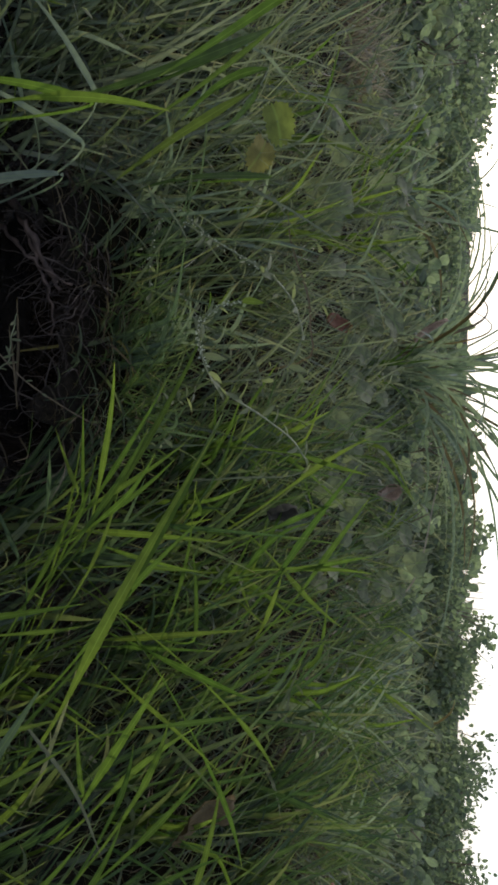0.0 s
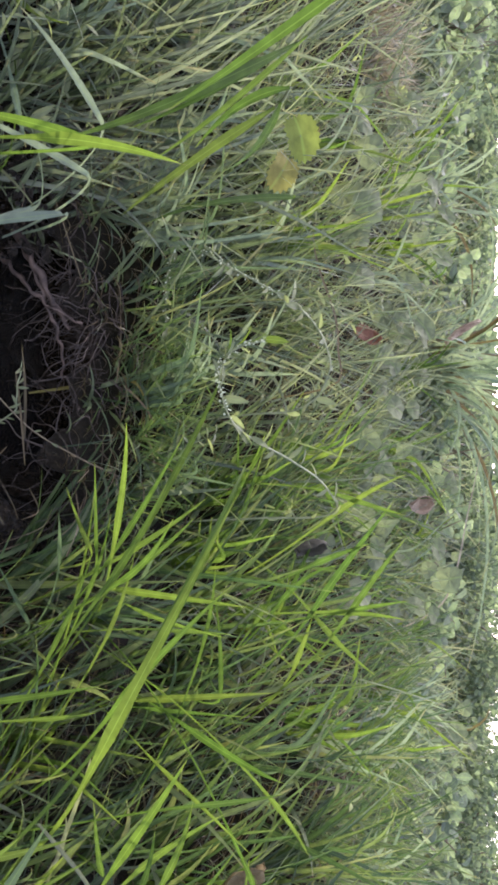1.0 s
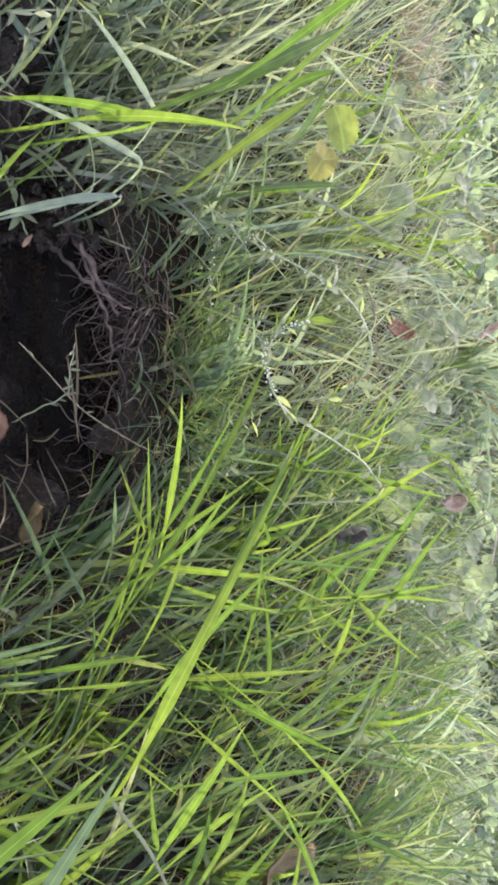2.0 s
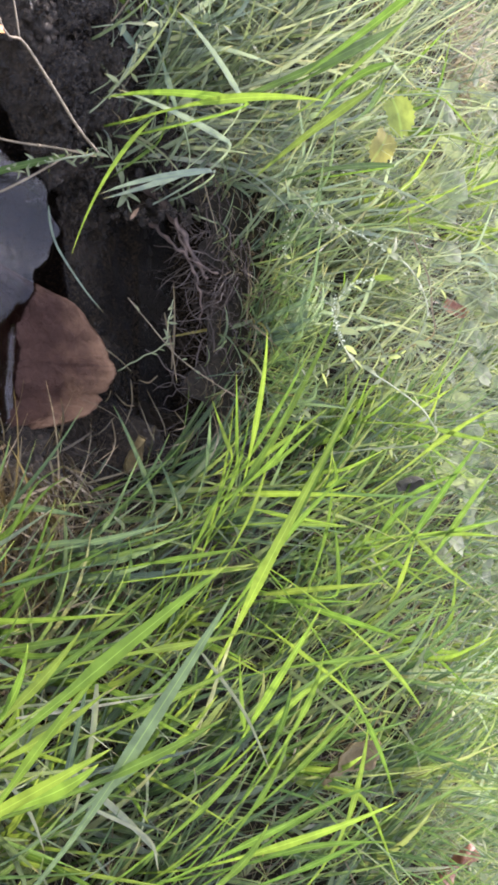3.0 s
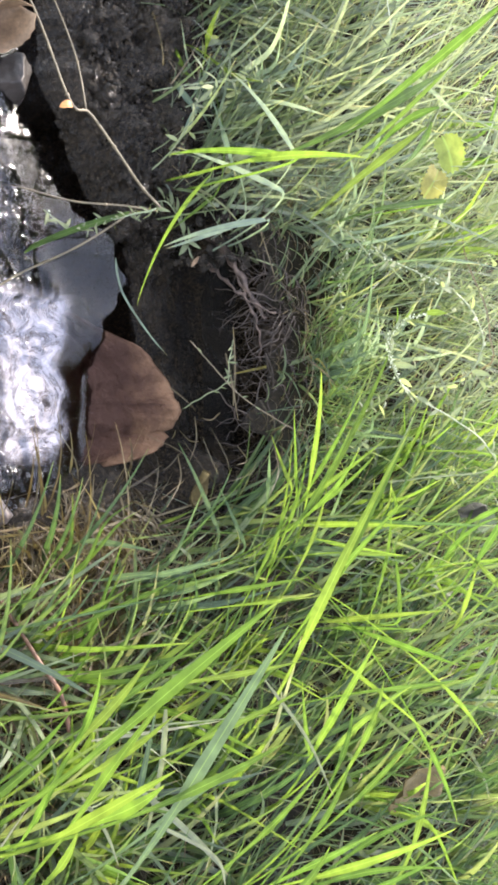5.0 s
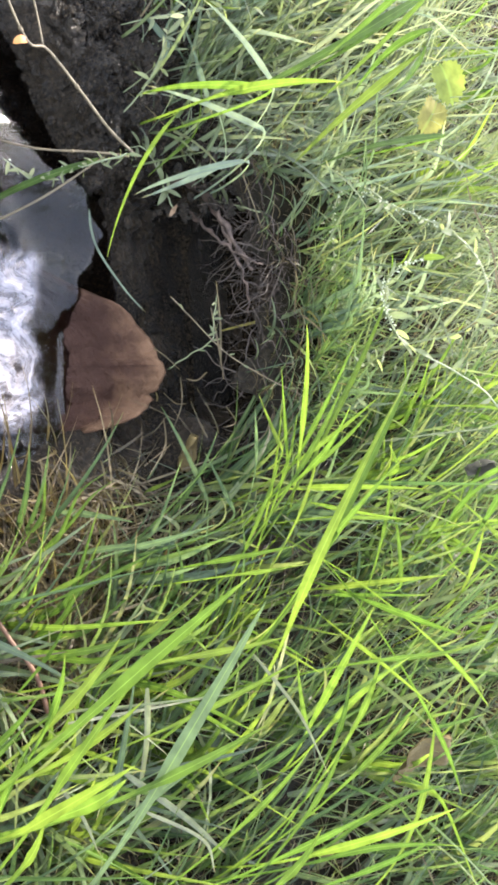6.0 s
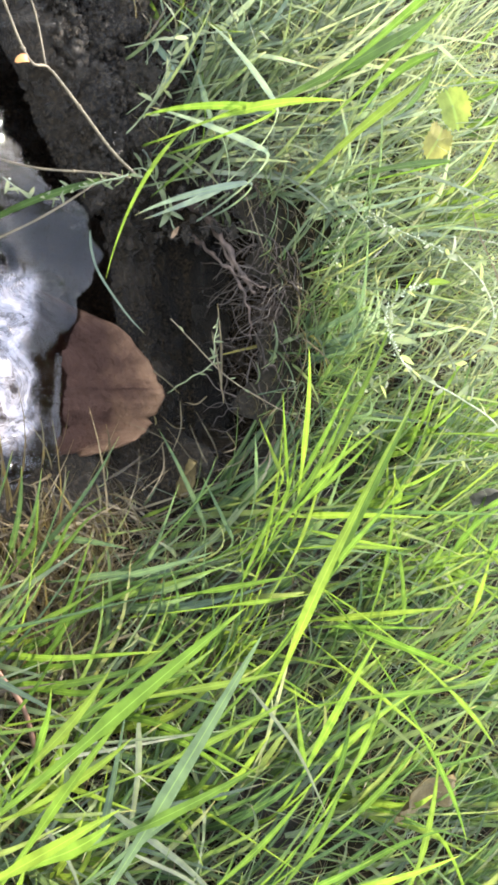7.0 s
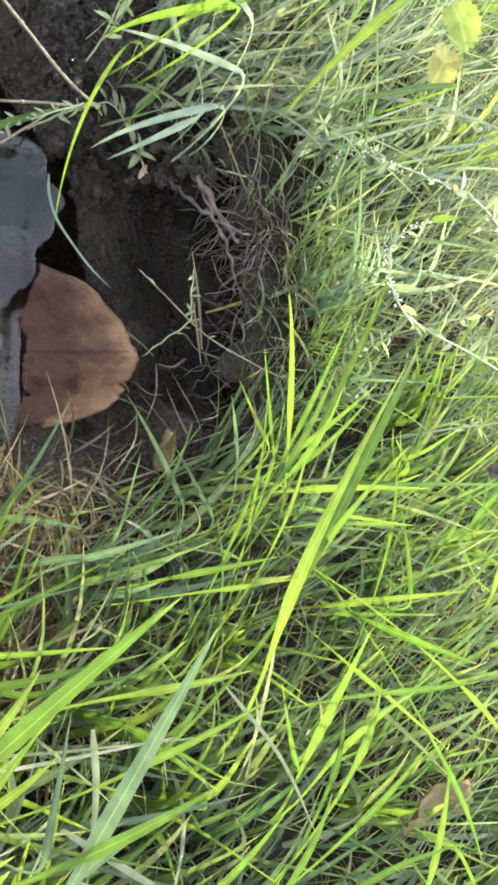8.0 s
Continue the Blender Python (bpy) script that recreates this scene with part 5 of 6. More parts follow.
def weed(name, label, points, seed, leaves, flowers=(0, 0, 0), r0=0.0018, r1=0.0008, mat=None, to_ground=True, leaf=None):
    """A thin jointed stem; leaves: (how many, from, to) along it; flowers likewise."""
    r = random.Random(seed)
    pts = [Vector(p) for p in points]
    if to_ground:
        foot = pts[0] + (pts[0] - pts[1]).normalized() * 0.03
        foot.z = float(ground_z(foot.x, foot.y))
        pts = [foot, pts[0].lerp(foot, 0.5), *pts]
    root = pts[0]
    line = smooth_line(pts, 12 * len(pts) // 2)
    thing = tagged(empty_at(name, root), label, "weed")
    v, f = tube(line, r0, r1)
    v = v + 0.0004 * np.sin(np.arange(len(v)) // 6 * 1.3)[:, None]
    piece("stem", mesh_of("stem", v - np.array(root), f, mat or mat_stem), thing)
    n, a, b = leaves
    for i in range(n):
        t = a + (b - a) * (i + r.random() * 0.6) / max(n, 1)
        k = min(len(line) - 2, int(t * (len(line) - 1)))
        p = Vector(line[k]) - root
        tan = Vector(line[k + 1] - line[k]).normalized()
        d = tan * 0.5 + Vector((r.uniform(-1, 1), r.uniform(-1, 1), r.uniform(-0.3, 1)))
        ob = piece("leaf", leaf or LEAF_SMALL, thing)
        s = r.uniform(0.7, 1.3)
        ob.matrix_basis = aimed(p, d, r.uniform(-0.6, 0.6)) @ Matrix.Diagonal((s, s, s, 1))
    n, a, b = flowers
    for i in range(n):
        t = a + (b - a) * (i + r.random()) / n
        k = min(len(line) - 1, int(t * (len(line) - 1)))
        ob = piece("flower", BEAD, thing)
        s = r.uniform(0.3, 0.65)
        ob.matrix_basis = pose(*(Vector(line[k]) - root + Vector((r.uniform(-1, 1), r.uniform(-1, 1), r.uniform(-1, 1))) * 0.0035), r.uniform(0, 180), r.uniform(0, 180), 0) @ Matrix.Diagonal((s, s, s, 1))
    return thing


weed("knotweed", "arching jointed weed stem with drooping bud spike", [(-0.09, 0.97, 0.36), (-0.131, 0.950, 0.396), (-0.172, 0.930, 0.390), (-0.201, 0.900, 0.369), (-0.218, 0.880, 0.341), (-0.244, 0.860, 0.294), (-0.264, 0.850, 0.250), (-0.226, 0.845, 0.236), (-0.163, 0.845, 0.236)], 31, (36, 0.0, 1.0), (80, 0.55, 0.99), 0.0013, 0.0008)
weed("knotweed", "side shoot of a jointed weed with withered tip", [(-0.244, 0.860, 0.294), (-0.262, 0.850, 0.277), (-0.273, 0.840, 0.267), (-0.286, 0.840, 0.240)], 32, (8, 0.5, 1.0), (16, 0.5, 1.0), 0.0011, 0.0007)
flowering = weed("knotweed", "jointed weed with small white flower cluster", [(0.035, 0.950, 0.40), (0.001, 0.920, 0.400), (-0.028, 0.880, 0.373), (-0.054, 0.830, 0.340), (-0.073, 0.810, 0.324), (-0.102, 0.800, 0.316), (-0.124, 0.790, 0.318), (-0.142, 0.790, 0.332), (-0.153, 0.800, 0.363)], 33, (32, 0.0, 0.95), (90, 0.62, 1.0), 0.0012, 0.0008)
weed("knotweed", "thin creeping weed stem over dark hollow", [(-0.013, 0.800, 0.200), (-0.029, 0.770, 0.180), (-0.061, 0.720, 0.149), (-0.099, 0.690, 0.125), (-0.124, 0.660, 0.115)], 34, (5, 0.4, 1.0), (0, 0, 0), 0.0011, 0.0006, mat=mat_drystem, leaf=leaf_mesh(0.010, 0.0026, mat_weed))
weed("knotweed", "small green sprig on a creeping stem", [(-0.078, 0.715, 0.132), (-0.101, 0.710, 0.139), (-0.128, 0.705, 0.149)], 35, (11, 0.35, 1.0), (0, 0, 0), 0.0010, 0.0006, leaf=leaf_mesh(0.010, 0.0026, mat_weed))
weed("knotweed", "leafy weed trailing across mud to the water", [(-0.266, 0.600, 0.111), (-0.252, 0.570, 0.078), (-0.244, 0.550, 0.060), (-0.232, 0.530, 0.048), (-0.249, 0.500, 0.035)], 36, (34, 0.2, 1.0), (10, 0.5, 1.0), 0.0012, 0.0006, leaf=leaf_mesh(0.013, 0.0036, mat_weed))
LEAF_MUD = leaf_mesh(0.021, 0.0058, mat_weed)
weed("weed_sprig", "small leafy green weed sprig beside wet mud", [(-0.460, 0.720, 0.077), (-0.483, 0.705, 0.103), (-0.501, 0.690, 0.128), (-0.517, 0.680, 0.138)], 71, (16, 0.15, 1.0), (0, 0, 0), 0.0011, 0.0007, leaf=LEAF_MUD)
weed("weed_sprig", "small leafy green weed sprig beside wet mud", [(-0.380, 0.730, 0.088), (-0.404, 0.715, 0.118), (-0.427, 0.700, 0.143), (-0.448, 0.690, 0.154)], 72, (16, 0.15, 1.0), (0, 0, 0), 0.0011, 0.0007, leaf=LEAF_MUD)
weed("weed_sprig", "small leafy green weed sprig beside wet mud", [(-0.332, 0.750, 0.066), (-0.338, 0.735, 0.104), (-0.352, 0.720, 0.137), (-0.362, 0.710, 0.155)], 73, (16, 0.15, 1.0), (0, 0, 0), 0.0011, 0.0007, leaf=LEAF_MUD)
weed("weed_sprig", "small leafy green weed sprig beside wet mud", [(-0.269, 0.710, 0.077), (-0.296, 0.695, 0.074), (-0.308, 0.680, 0.068), (-0.304, 0.670, 0.053)], 74, (16, 0.15, 1.0), (0, 0, 0), 0.0011, 0.0007, leaf=LEAF_MUD)
weed("weed_sprig", "small leafy green weed sprig beside wet mud", [(-0.263, 0.770, 0.105), (-0.293, 0.755, 0.101), (-0.312, 0.740, 0.093), (-0.319, 0.730, 0.079)], 75, (16, 0.15, 1.0), (0, 0, 0), 0.0011, 0.0007, leaf=LEAF_MUD)
weed("weed_sprig", "small leafy green weed sprig beside wet mud", [(-0.332, 0.790, 0.137), (-0.364, 0.775, 0.138), (-0.393, 0.760, 0.153), (-0.415, 0.750, 0.166)], 76, (16, 0.15, 1.0), (0, 0, 0), 0.0011, 0.0007, leaf=LEAF_MUD)
for i, (d, at) in enumerate((((-1, 0.1, 0.15), (-0.138, 0.79, 0.325)), ((-1, -0.1, 0.9), (-0.146, 0.79, 0.335)), ((-0.5, 0.1, 1), (-0.15, 0.795, 0.345)), ((0.1, 0.1, 1), (-0.153, 0.80, 0.36)))):
    ob = piece("leaf", LEAF_BRIGHT, flowering, "bright green lance-shaped leaf")
    ob.matrix_basis = aimed(Vector(at) - flowering.location, d, 0.5)


def thin_blade(name, label, category, points, w, mat, lens=0.0):
    root = np.array(points[0])
    line = smooth_line(points, 22)
    v, f, uv = ribbons(line[None], np.array([w]), unit(np.array([[0.1, -0.75, 0.66]])), 0.3, 3, 3.0, 0.5, lens)
    ob = piece(name, mesh_of(name, v - root, f, mat, uv))
    ob.location = root
    return tagged(ob, label, category)


thin_blade("withered_blade", "curled yellow grass blade tip over roots", "grass", [(-0.10, 0.79, 0.10), (-0.109, 0.80, 0.165), (-0.115, 0.81, 0.189), (-0.113, 0.81, 0.213), (-0.098, 0.815, 0.224), (-0.071, 0.815, 0.232)], 0.004, mat_yellow)
thin_blade("withered_blade", "arched dry blade with orange tip", "grass", [(-0.10, 1.12, float(ground_z(-0.1, 1.12))), (-0.123, 1.1, 0.371), (-0.169, 1.1, 0.377), (-0.217, 1.1, 0.372), (-0.273, 1.1, 0.352), (-0.306, 1.1, 0.343), (-0.339, 1.1, 0.340)], 0.0034, mat_straw, 0.4)
thin_blade("grass_shoot", "short green grass blade over the stream", "grass", [(-0.262, 0.585, 0.085), (-0.233, 0.53, 0.052), (-0.217, 0.51, 0.018), (-0.208, 0.503, 0.004)], 0.007, mat_hero)
thin_blade("grass_shoot", "thin pale green blade curving along the dead leaf", "grass", [(-0.232, 0.635, 0.025), (-0.204, 0.622, 0.038), (-0.174, 0.617, 0.053), (-0.129, 0.622, 0.083), (-0.105, 0.64, 0.096)], 0.0026, mat_blue)
thin_blade("straw", "bleached grass straw reaching into the stream", "straw", [(-0.265, 0.590, 0.088), (-0.212, 0.526, 0.060), (-0.180, 0.484, 0.020), (-0.156, 0.457, 0.000), (-0.148, 0.450, -0.010)], 0.0022, mat_straw)
thin_blade("straw", "pale straw stick hanging below the hedge", "straw", [(0.40, 1.8, 0.36), (0.33, 1.8, 0.47), (0.246, 1.8, 0.508), (0.123, 1.8, 0.530), (-0.036, 1.8, 0.560)], 0.005, mat_bleached)


rs = random.Random(9)
for i in range(8):
    a, b = rs.uniform(-0.24, 0.02), rs.uniform(0.70, 0.80)
    p = Vector((a, b, float(ground_z(a, b)) + rs.uniform(0.01, 0.05)))
    d = Vector((rs.uniform(-1, 1), rs.uniform(-0.4, 0.3), rs.uniform(-0.1, 0.8))).normalized() * rs.uniform(0.05, 0.12)
    thin_blade("straw", "thin dry straw across the dark hollow", "straw", [p, p + d * 0.5 + Vector((0, 0, rs.uniform(0, 0.012))), p + d], rs.uniform(0.0015, 0.003), mat_straw)


for i in range(16):
    a, b = rs.uniform(-0.05, 0.05), rs.uniform(0.71, 0.78)
    p = Vector((a, b, float(ground_z(a, b)) + rs.uniform(0.0, 0.03)))
    d = Vector((rs.uniform(-0.7, 0.9), rs.uniform(-0.9, 0.1), rs.uniform(-0.35, 0.35))).normalized() * rs.uniform(0.05, 0.11)
    q = p + d * 0.5 + Vector((rs.uniform(-0.01, 0.01), 0, rs.uniform(0.0, 0.02)))
    thin_blade("straw", "thin curled dry stem beside the dead leaf", "straw", [p, q, p + d], rs.uniform(0.0008, 0.0018), mat_straw)


# ---- dry stalks over the mud ----
def dry_stalk(label, points, r0, r1, node=None, mat=mat_drystem):
    pts = [Vector(p) for p in points]
    root = pts[-1]
    thing = tagged(empty_at("dry_stalk", root), label, "stalk")
    line = smooth_line(pts, 30)
    r0, r1 = r0 * 0.75, r1 * 0.75
    v, f = tube(line, r1, r0, 8)
    piece("stem", mesh_of("stem", v - np.array(root), f, mat), thing)
    for k in (9, 19):
        v, f = tube(np.array([line[k] - (line[k + 1] - line[k]) * 0.2, line[k] + (line[k + 1] - line[k]) * 0.2]), r0 * 1.3, r0 * 1.3, 8)
        piece("joint", mesh_of("joint", v - np.array(root), f, mat), thing)
    if node:
        at = Vector(line[np.argmin(np.linalg.norm(line - np.array(node), axis=1))])
        v, f, uv = ribbons(smooth_line([at, at.lerp(Vector(node), 0.5) + Vector((0, -0.002, 0.003)), node], 8)[None], np.array([0.008]), np.array([[0, -0.7, 0.7]]), 0.5, 3, lens=0.6)
        piece("sheath", mesh_of("sheath", v - np.array(root), f, mat_orange, uv), thing, "orange withered leaf sheath")
    return thing


dry_stalk("tan dry stalk leaning over wet mud", [(-0.490, 0.445, 0.045), (-0.422, 0.460, 0.070), (-0.344, 0.482, 0.090), (-0.343, 0.507, 0.093), (-0.317, 0.544, 0.098), (-0.290, 0.586, 0.100), (-0.272, 0.625, 0.104)], 0.0021, 0.0015, (-0.338, 0.474, 0.082))
dry_stalk("thin greenish dry stalk above mud", [(-0.490, 0.490, 0.050), (-0.441, 0.494, 0.070), (-0.396, 0.501, 0.083), (-0.343, 0.503, 0.0925)], 0.0014, 0.0010)
dry_stalk("thin brown stalk dipping into the stream", [(-0.282, 0.490, -0.012), (-0.280, 0.500, 0.002), (-0.270, 0.541, 0.040), (-0.272, 0.586, 0.075), (-0.271, 0.617, 0.100)], 0.0018, 0.0013)
dry_stalk("rust brown dry stalk on matted grass", [(0.110, 0.405, 0.030), (0.137, 0.411, 0.050), (0.172, 0.418, 0.075), (0.206, 0.423, 0.100), (0.236, 0.438, 0.110), (0.275, 0.455, 0.105)], 0.0030, 0.0020, mat=mat_rust)
for pts, wide in (([(0.339, 0.45, 0.207), (0.382, 0.50, 0.235), (0.409, 0.50, 0.247)], 0.0032), ([(0.29, 0.43, 0.07), (0.270, 0.45, 0.133), (0.266, 0.48, 0.187), (0.263, 0.55, 0.280)], 0.0028),
                  ([(0.242, 0.58, 0.248), (0.298, 0.60, 0.282), (0.353, 0.60, 0.311)], 0.0032), ([(0.305, 0.40, 0.167), (0.333, 0.41, 0.183), (0.367, 0.42, 0.190)], 0.003), ([(0.271, 0.433, 0.150), (0.278, 0.491, 0.170), (0.290, 0.590, 0.200)], 0.0032),
                  ([(0.324, 0.475, 0.170), (0.401, 0.556, 0.180), (0.465, 0.619, 0.180)], 0.0065), ([(0.254, 0.491, 0.190), (0.315, 0.511, 0.170), (0.411, 0.535, 0.130)], 0.0055)):
    thin_blade("withered_blade", "dull grey-green withered grass blade", "grass", pts, wide, mat_pale)


# ---- roots in the hollow ----
def roots(seed, count):
    r = random.Random(seed)
    chunks = []
    for i in range(count):
        x = r.uniform(-0.31, 0.05) if i % 2 else r.gauss(-0.17, 0.035)
        y = float(lip_front(x)) + r.uniform(-0.004, 0.035)
        p = Vector((x, y, float(ground_z(x, y)) - r.uniform(-0.006, 0.03)))
        pts = [p]
        d = Vector((r.uniform(-1, 1), r.uniform(-0.9, 0.2), r.uniform(-0.8, 0.35))).normalized()
        for _ in range(6):
            d = (d + Vector((r.uniform(-1, 1), r.uniform(-0.6, 0.6), r.uniform(-0.7, 0.5))) * 0.7).normalized()
            q = pts[-1] + d * r.uniform(0.006, 0.018)
            q.z = max(q.z, 0.035)
            q.y = max(q.y, 0.715)
            pts.append(q)
        w = 0.0002 + 0.0009 * r.random() ** 2
        v, f = tube(smooth_line(pts, 18), w, w * 0.5, 4)
        chunks.append((v, f, None))
    v, f, _ = join_arrays(chunks)
    tagged(piece("roots", mesh_of("roots", v, f, mat_root)), "tangled fine brown roots around a dark hollow", "roots", kind="stuff")


roots(41, 260)


def woody_root(label, strands):
    """A gnarled root: twisted strands with knots, one mesh a strand."""
    start = np.array(strands[0][1][0])
    thing = tagged(empty_at("tree_root", start), label, "root")
    for k, (thick, pts) in enumerate(strands):
        line = smooth_line(pts, 40)
        line = line + 0.0015 * np.stack([np.sin(np.arange(40) * 0.9 + k), np.cos(np.arange(40) * 0.7 + k), np.sin(np.arange(40) * 1.3)], axis=-1)
        v, f = tube(line, thick, thick * 0.45, 8)
        swell = 1 + 0.25 * np.sin(np.arange(len(v)) // 8 * 0.8 + k) + 0.12 * np.sin(np.arange(len(v)) * 2.4)
        v = np.repeat(line, 8, axis=0) + (v - np.repeat(line, 8, axis=0)) * swell[:, None]
        piece("strand", mesh_of("strand", v - start, f, mat_bark), thing)
    return thing


woody_root("gnarled brown root along the hollow's edge", [
    (0.0055, [(-0.299, 0.780, 0.042), (-0.284, 0.765, 0.082), (-0.247, 0.755, 0.119), (-0.200, 0.760, 0.142), (-0.165, 0.775, 0.158)]),
    (0.0030, [(-0.263, 0.775, 0.058), (-0.227, 0.760, 0.100), (-0.193, 0.755, 0.137), (-0.169, 0.775, 0.173)]),
    (0.0026, [(-0.284, 0.775, 0.079), (-0.233, 0.760, 0.121), (-0.186, 0.760, 0.141), (-0.151, 0.770, 0.150), (-0.113, 0.790, 0.142)]),
])


def overhang(seed, count, name, label, category, mat, length, width, drop):
    """Blades and dead stems rooted on the lip, hanging a little over the hollow."""
    r = np.random.RandomState(seed)
    x = r.uniform(-0.34, 0.06, count)
    y = lip_front(x) + 0.002 + 0.075 * r.rand(count) ** 1.5
    base = np.stack([x, y, ground_z(x, y) - 0.002], axis=-1)
    ln = r.uniform(*length, count)[:, None]
    a = r.uniform(-1.3, 1.3, count)
    out = np.stack([np.sin(a), -np.cos(a), np.zeros(count)], axis=-1)
    mid = base + unit(out * 0.6 + np.array([0, 0, 0.8])) * ln * 0.45
    tip = mid + unit(out + np.stack([0 * a, 0 * a, r.uniform(*drop, count)], axis=-1)) * ln * 0.5
    v, f, uv = ribbons(bezier(base, mid, tip, 7), r.uniform(*width, count), unit(r.randn(count, 3) * 0.6 + np.array([0, -0.8, 0.4])))
    tagged(piece(name, mesh_of(name, v, f, mat, uv)), label, category, kind="stuff")


overhang(51, 110, "grass", "thin green grass hanging over the dark hollow", "grass", mat_grass, (0.03, 0.11), (0.0012, 0.0048), (-0.3, 0.8))
overhang(52, 260, "dry_grass", "dead brown stems on the lip of turf", "dry grass", mat_straw, (0.03, 0.08), (0.0008, 0.0020), (-0.9, 0.3))


# ---- stones at the water's edge ----
def stone(seed, place, size, label, mat, turn=0):
    bm = bmesh.new()
    bmesh.ops.create_icosphere(bm, subdivisions=4, radius=1)
    for q in bm.verts:
        n = noise.noise(q.co * 1.3 + Vector((seed, 0, 0))) * 0.35 + noise.noise(q.co * 3.1 + Vector((0, seed, 0))) * 0.12
        q.co *= 1 + n
        for cut in range(7):
            a = Vector((math.sin(seed * 3 + cut * 2.4), math.cos(seed * 5 + cut * 1.7), math.sin(seed + cut * 4.1))).normalized()
            over = q.co.dot(a) - 0.56
            if over > 0:
                q.co -= a * over * 0.85
        q.co *= 1 + 0.05 * noise.noise(q.co * 6.0 + Vector((seed, seed, 0))) + 0.025 * noise.noise(q.co * 17.0)
        q.co = Vector((q.co.x * size[0], q.co.y * size[1], q.co.z * size[2]))
    me = bpy.data.meshes.new("stone")
    bm.to_mesh(me)
    bm.free()
    me.materials.append(mat)
    me.polygons.foreach_set("use_smooth", [True] * len(me.polygons))
    ob = piece("stone", me)
    ob.matrix_world = pose(*place, 0, 0, turn)
    return tagged(ob, label, "stone", "stones at the water's edge")


stone(1, (-0.392, 0.487, 0.004), (0.030, 0.024, 0.028), "dark wet angular stone at the stream's edge", mat_wetstone, 20)
stone(2, (-0.45, 0.445, 0.006), (0.040, 0.028, 0.026), "brown wet stone under a dead leaf", mat_wetstone, 50)
stone(3, (0.068, 0.462, 0.006), (0.020, 0.014, 0.012), "pale pebble beside running water", mat_stone, 10)
stone(4, (0.095, 0.435, 0.010), (0.026, 0.016, 0.014), "pale pebble beside running water", mat_stone, 70)
stone(5, (0.062, 0.425, 0.002), (0.015, 0.012, 0.010), "small grey pebble in shallow water", mat_stone, 120)


# ---- broad-leaved weeds below the hedge ----
def round_leaf_mesh(size, mat, serrate=0.0):
    n, rings = (44 if serrate > 0.03 else 22), 4
    v, uv = [(0, 0, 0)], [(0.5, 0.4)]
    for k in range(1, rings + 1):
        for i in range(n):
            a = i / n * 2 * math.pi
            rad = size * (0.5 + 0.06 * math.cos(a * 3) + (serrate * (1 if i % 2 else -1) if k == rings else 0)) * k / rings
            rad *= 1 - 0.25 * max(0, math.cos(a + math.pi / 2)) ** 8
            if serrate > 0.03:
                rad *= 0.78 + 0.24 * abs(math.sin(a)) - 0.10 * math.cos(3 * a)
            v.append((rad * math.cos(a) * 0.92, rad * math.sin(a), size * (0.10 * (k / rings) ** 2 * math.cos(2 * a) + 0.02 * math.sin(7 * a) * (0 if serrate > 0.03 else 1))))
            uv.append((0.5 + 0.5 * math.cos(a) * k / rings, 0.4 + 0.4 * math.sin(a) * k / rings))
    f = [(0, 1 + i, 1 + (i + 1) % n) for i in range(n)]
    for k in range(rings - 1):
        o = 1 + k * n
        f += [(o + i, o + n + i, o + n + (i + 1) % n, o + (i + 1) % n) for i in range(n)]
    return mesh_of("leaf", np.array(v), f, mat, np.array(uv))


ROUND = [round_leaf_mesh(s, mat_broad, 0.02) for s in (0.038, 0.05, 0.06)]


def broad_weed(seed, x, y, count, height):
    r = random.Random(seed)
    root = Vector((x, y, float(ground_z(x, y))))
    thing = tagged(empty_at("broadleaf_weed", root), "low weed with round soft green leaves", "weed", "broad-leaved weeds below the hedge")
    for i in range(count):
        a = r.uniform(0, 6.283)
        h = height * r.uniform(0.4, 1.0)
        rad = r.uniform(0.02, 0.10)
        tip = Vector((rad * math.cos(a), rad * math.sin(a), h))
        v, f = tube(smooth_line([(0, 0, 0), tuple(tip * 0.5 + Vector((0, 0, h * 0.15))), tuple(tip)], 8), 0.0016, 0.0009, 5)
        piece("stem", mesh_of("stem", v, f, mat_stem), thing)
        ob = piece("leaf", ROUND[r.randrange(3)], thing)
        ob.matrix_basis = pose(*tip, r.uniform(10, 75), r.uniform(-30, 30), r.uniform(-60, 60))


rw = random.Random(5)
for i in range(26):
    yy = rw.uniform(1.15, 2.6)
    broad_weed(100 + i, rw.uniform(-0.55, 0.08) * yy if i < 19 else rw.uniform(0.1, 0.5) * yy, yy, rw.randrange(6, 11), rw.uniform(0.08, 0.2))

# yellowing toothed leaves
for at, size, turn, rx, tone in (((-0.395, 0.92, 0.366), 0.056, -60, 48, mat_fading), ((-0.360, 0.925, 0.344), 0.050, -110, 38, mat_yellow)):
    root = Vector((at[0] + 0.03, at[1] + 0.04, float(ground_z(at[0] + 0.03, at[1] + 0.04))))
    thing = tagged(empty_at("thistle", root), "yellowing toothed leaf on a short stem", "weed")
    v, f = tube(smooth_line([(0, 0, 0), (-0.01, -0.01, 0.06), tuple(Vector(at) - root)], 8), 0.002, 0.0012, 6)
    piece("stem", mesh_of("stem", v, f, mat_stem), thing)
    ob = piece("leaf", round_leaf_mesh(size, tone, 0.04), thing)
    ob.matrix_basis = pose(*(Vector(at) - root), rx, 12, 0) @ pose(0, 0, 0, 0, 0, turn)


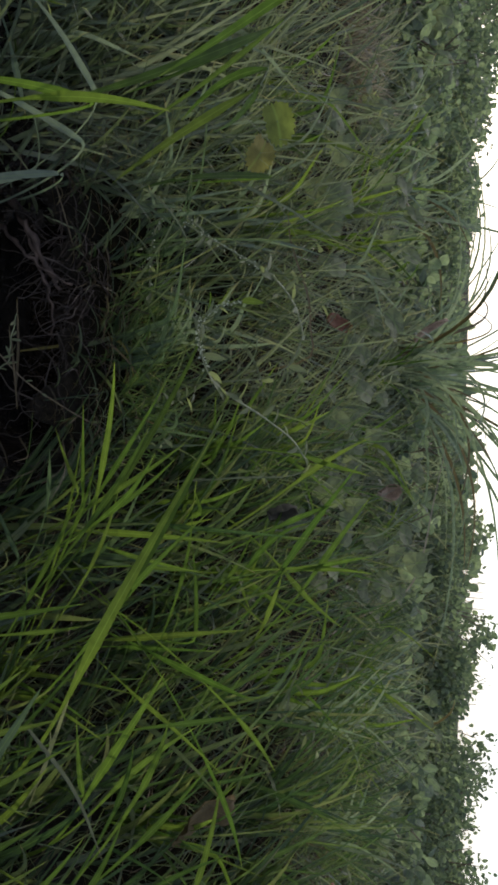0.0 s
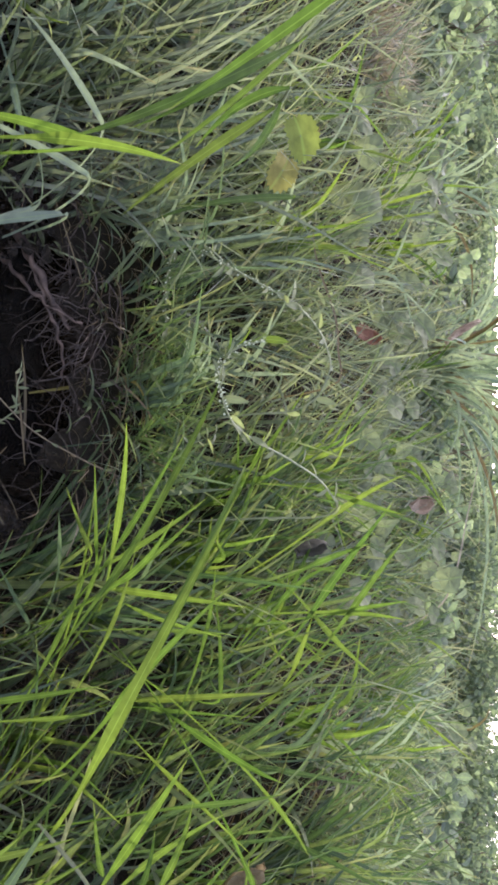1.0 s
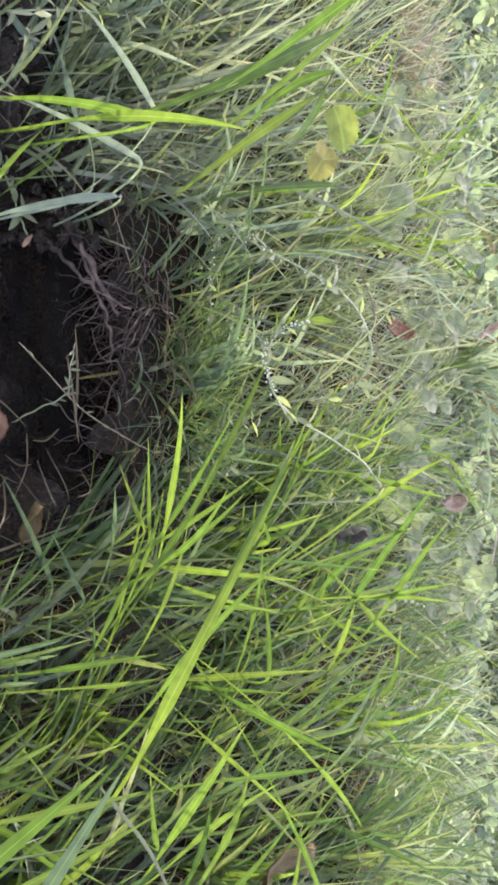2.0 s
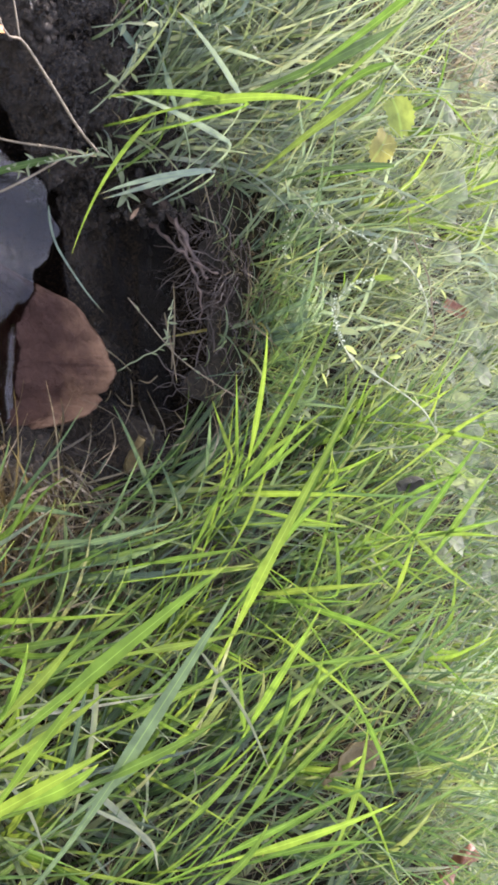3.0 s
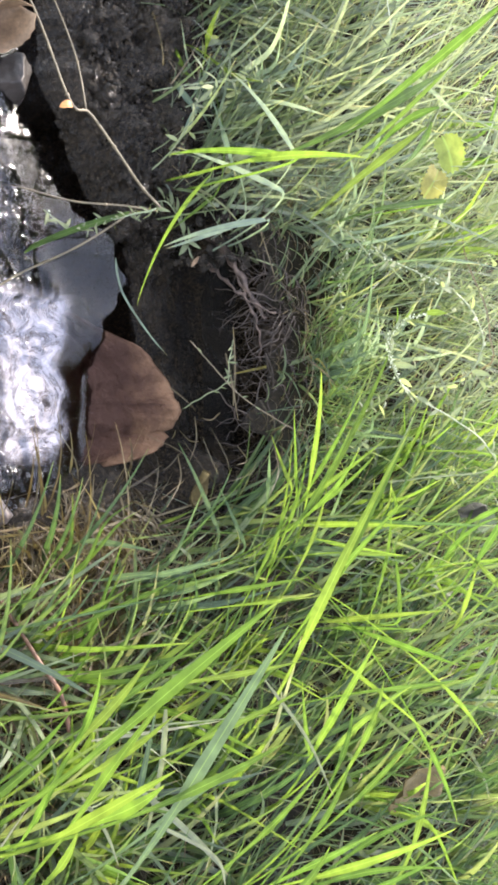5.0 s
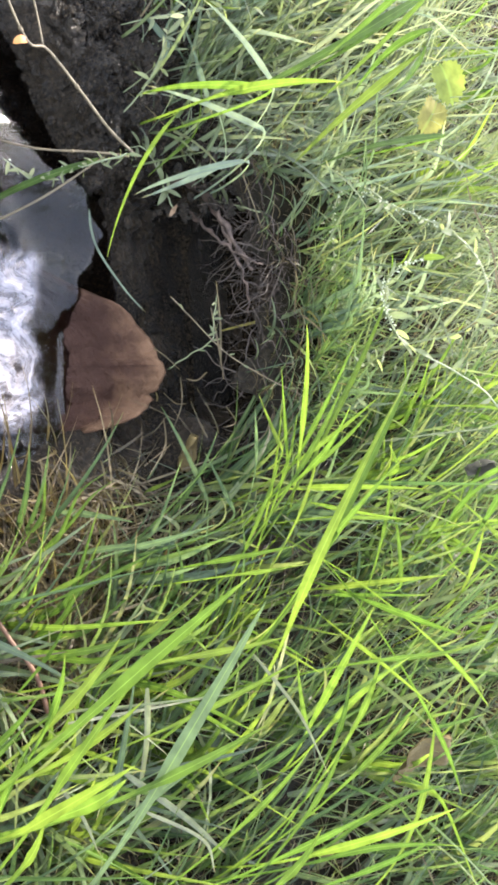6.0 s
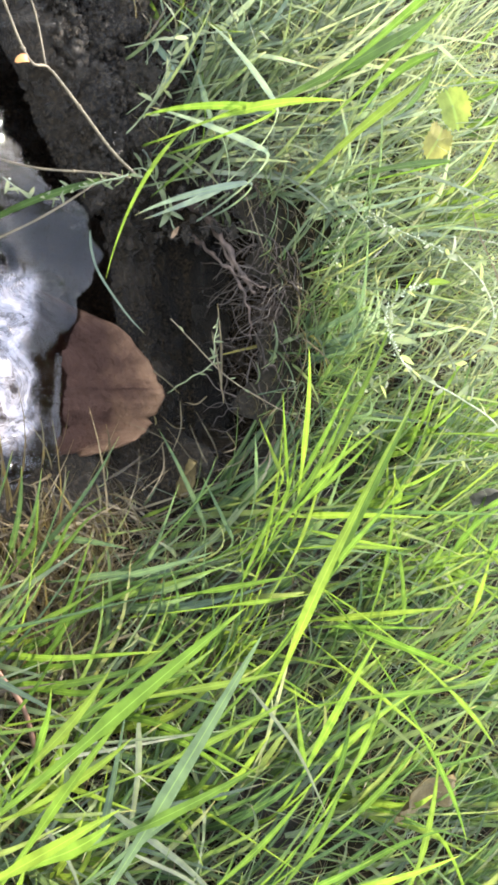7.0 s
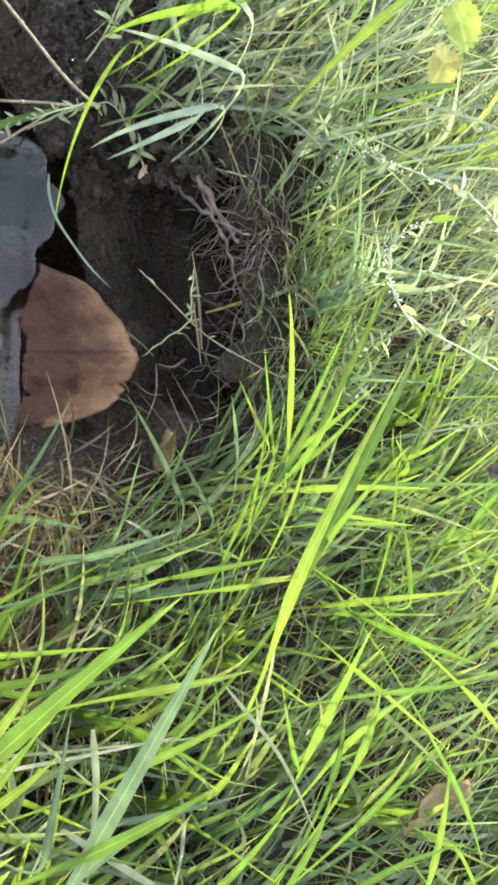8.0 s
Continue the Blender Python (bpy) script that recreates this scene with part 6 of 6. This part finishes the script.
# ---- a tall clump of reed-like grass against the sky ----
def reed_clump(seed, x, y, count, label, spread=0.28, height=(0.2, 0.42)):
    r = random.Random(seed)
    root = np.array([x, y, float(ground_z(x, y))])
    thing = tagged(empty_at("reed_clump", root), label, "reeds")
    for i in range(count):
        a = r.uniform(0, 6.283)
        h = r.uniform(*height)
        ox, oy = r.uniform(-0.06, 0.06), r.uniform(-0.05, 0.05)
        reach = r.uniform(0.2, 1.0) * spread
        b = Vector((x + ox, y + oy, root[2] - 0.005))
        m = b + Vector((math.cos(a) * reach * 0.3, math.sin(a) * reach * 0.3, h * 0.75))
        t = m + Vector((math.cos(a) * reach, math.sin(a) * reach, h * r.uniform(-0.45, 0.4)))
        line = bezier(np.array([tuple(b)]), np.array([tuple(m)]), np.array([tuple(t)]), 14)[0]
        blade_piece(line, r.uniform(0.004, 0.011), mat_blue if i % 5 else mat_straw, root, thing, i, 0.6)


reed_clump(51, -0.24, 2.3, 76, "tall arching reed clump against pale sky", 0.72, (0.28, 0.72))
reed_clump(52, -0.75, 2.35, 12, "few broad reed blades leaning together", 0.26, (0.26, 0.48))
reed_clump(53, 0.95, 2.6, 10, "thin reed clump beside the hedge", 0.2, (0.2, 0.34))


# ---- straw heap ----
grass_field("dry_grass", "heap of bleached straw among weeds", "dry grass", 15, 5200, (0.0, 0.62), (1.62, 1.90), (0.07, 0.16), (0.002, 0.0055), mat_bleached, upright=0.8, droop=0.6, keep=lambda x, y, r: (x > -0.97) & (x < -0.76))


# ---- hedge ----
def bush(seed, x, y, wide, high, count, leaf_size):
    r = np.random.RandomState(seed)
    root = np.array([x, y, float(ground_z(x, y))])
    thing = tagged(empty_at("bush", root), "dark green leafy hedge bush against pale sky", "bush", "hedge bushes")
    for i in range(9):
        a = r.rand() * 6.283
        tip = np.array([math.cos(a) * wide * 0.5 * r.rand(), math.sin(a) * wide * 0.3 * r.rand(), high * (0.7 + 0.35 * r.rand())])
        v, f = tube(smooth_line([(0, 0, -0.01), tuple(tip * 0.45 + r.randn(3) * 0.02), tuple(tip)], 10), 0.006, 0.0015, 5)
        piece("branch", mesh_of("branch", v, f, mat_drystem), thing)
    c = np.stack([(r.rand(count) - 0.5) * wide, (r.rand(count) - 0.5) * wide * 0.6, np.zeros(count)], axis=-1)
    lumps = 0.70 + 0.17 * np.sin(c[:, 0] * 9 + seed) + 0.13 * np.sin(c[:, 0] * 23 + seed * 2)
    c[:, 2] = high * lumps * (r.rand(count) ** 0.75)
    twig = r.rand(count) < 0.05
    c[twig, 2] *= 1.18
    d = unit(r.randn(count, 3) + np.array([0, -0.3, 0.2]))
    ln = leaf_size * (0.5 + 0.8 * r.rand(count))[:, None]
    line = bezier(c, c + d * ln * 0.5 + np.array([0, 0, 0.006]), c + d * ln, 5)
    v, f, uv = ribbons(line, ln[:, 0] * (0.5 + 0.35 * r.rand(count)), unit(r.randn(count, 3) + np.array([0, -0.8, 0.5])), 0.2, 3, lens=0.6)
    piece("foliage", mesh_of("foliage", v, f, mat_hedge, uv * np.array([1, 0.88])), thing)


for i, (x, y, w, h) in enumerate(((-2.1, 3.3, 1.0, 0.62), (-1.55, 3.0, 0.9, 0.46), (-1.0, 3.2, 0.8, 0.34), (-0.45, 3.3, 0.8, 0.26), (0.1, 3.25, 0.8, 0.27), (0.6, 3.2, 0.8, 0.30), (1.1, 3.3, 0.8, 0.33),
                                  (1.6, 3.1, 0.9, 0.34), (2.1, 3.3, 0.9, 0.36), (-1.25, 2.5, 0.7, 0.30), (-2.6, 3.9, 1.2, 0.8))):
    bush(200 + i, x, y, w, h * (1.12 if x > 0.3 else 0.74), 4600, 0.024)
for i in range(9):
    bush(230 + i, -3.2 + i * 0.8, 4.6 + 0.2 * math.sin(i * 2.0), 1.1, 0.26 + 0.07 * math.sin(i * 1.7), 700, 0.07)
for i in range(13):
    bush(250 + i, -1.75 + i * 0.29, 2.35 + 0.16 * math.sin(i * 2.6), 0.5, 0.15 + 0.04 * math.sin(i * 1.3), 520, 0.040)
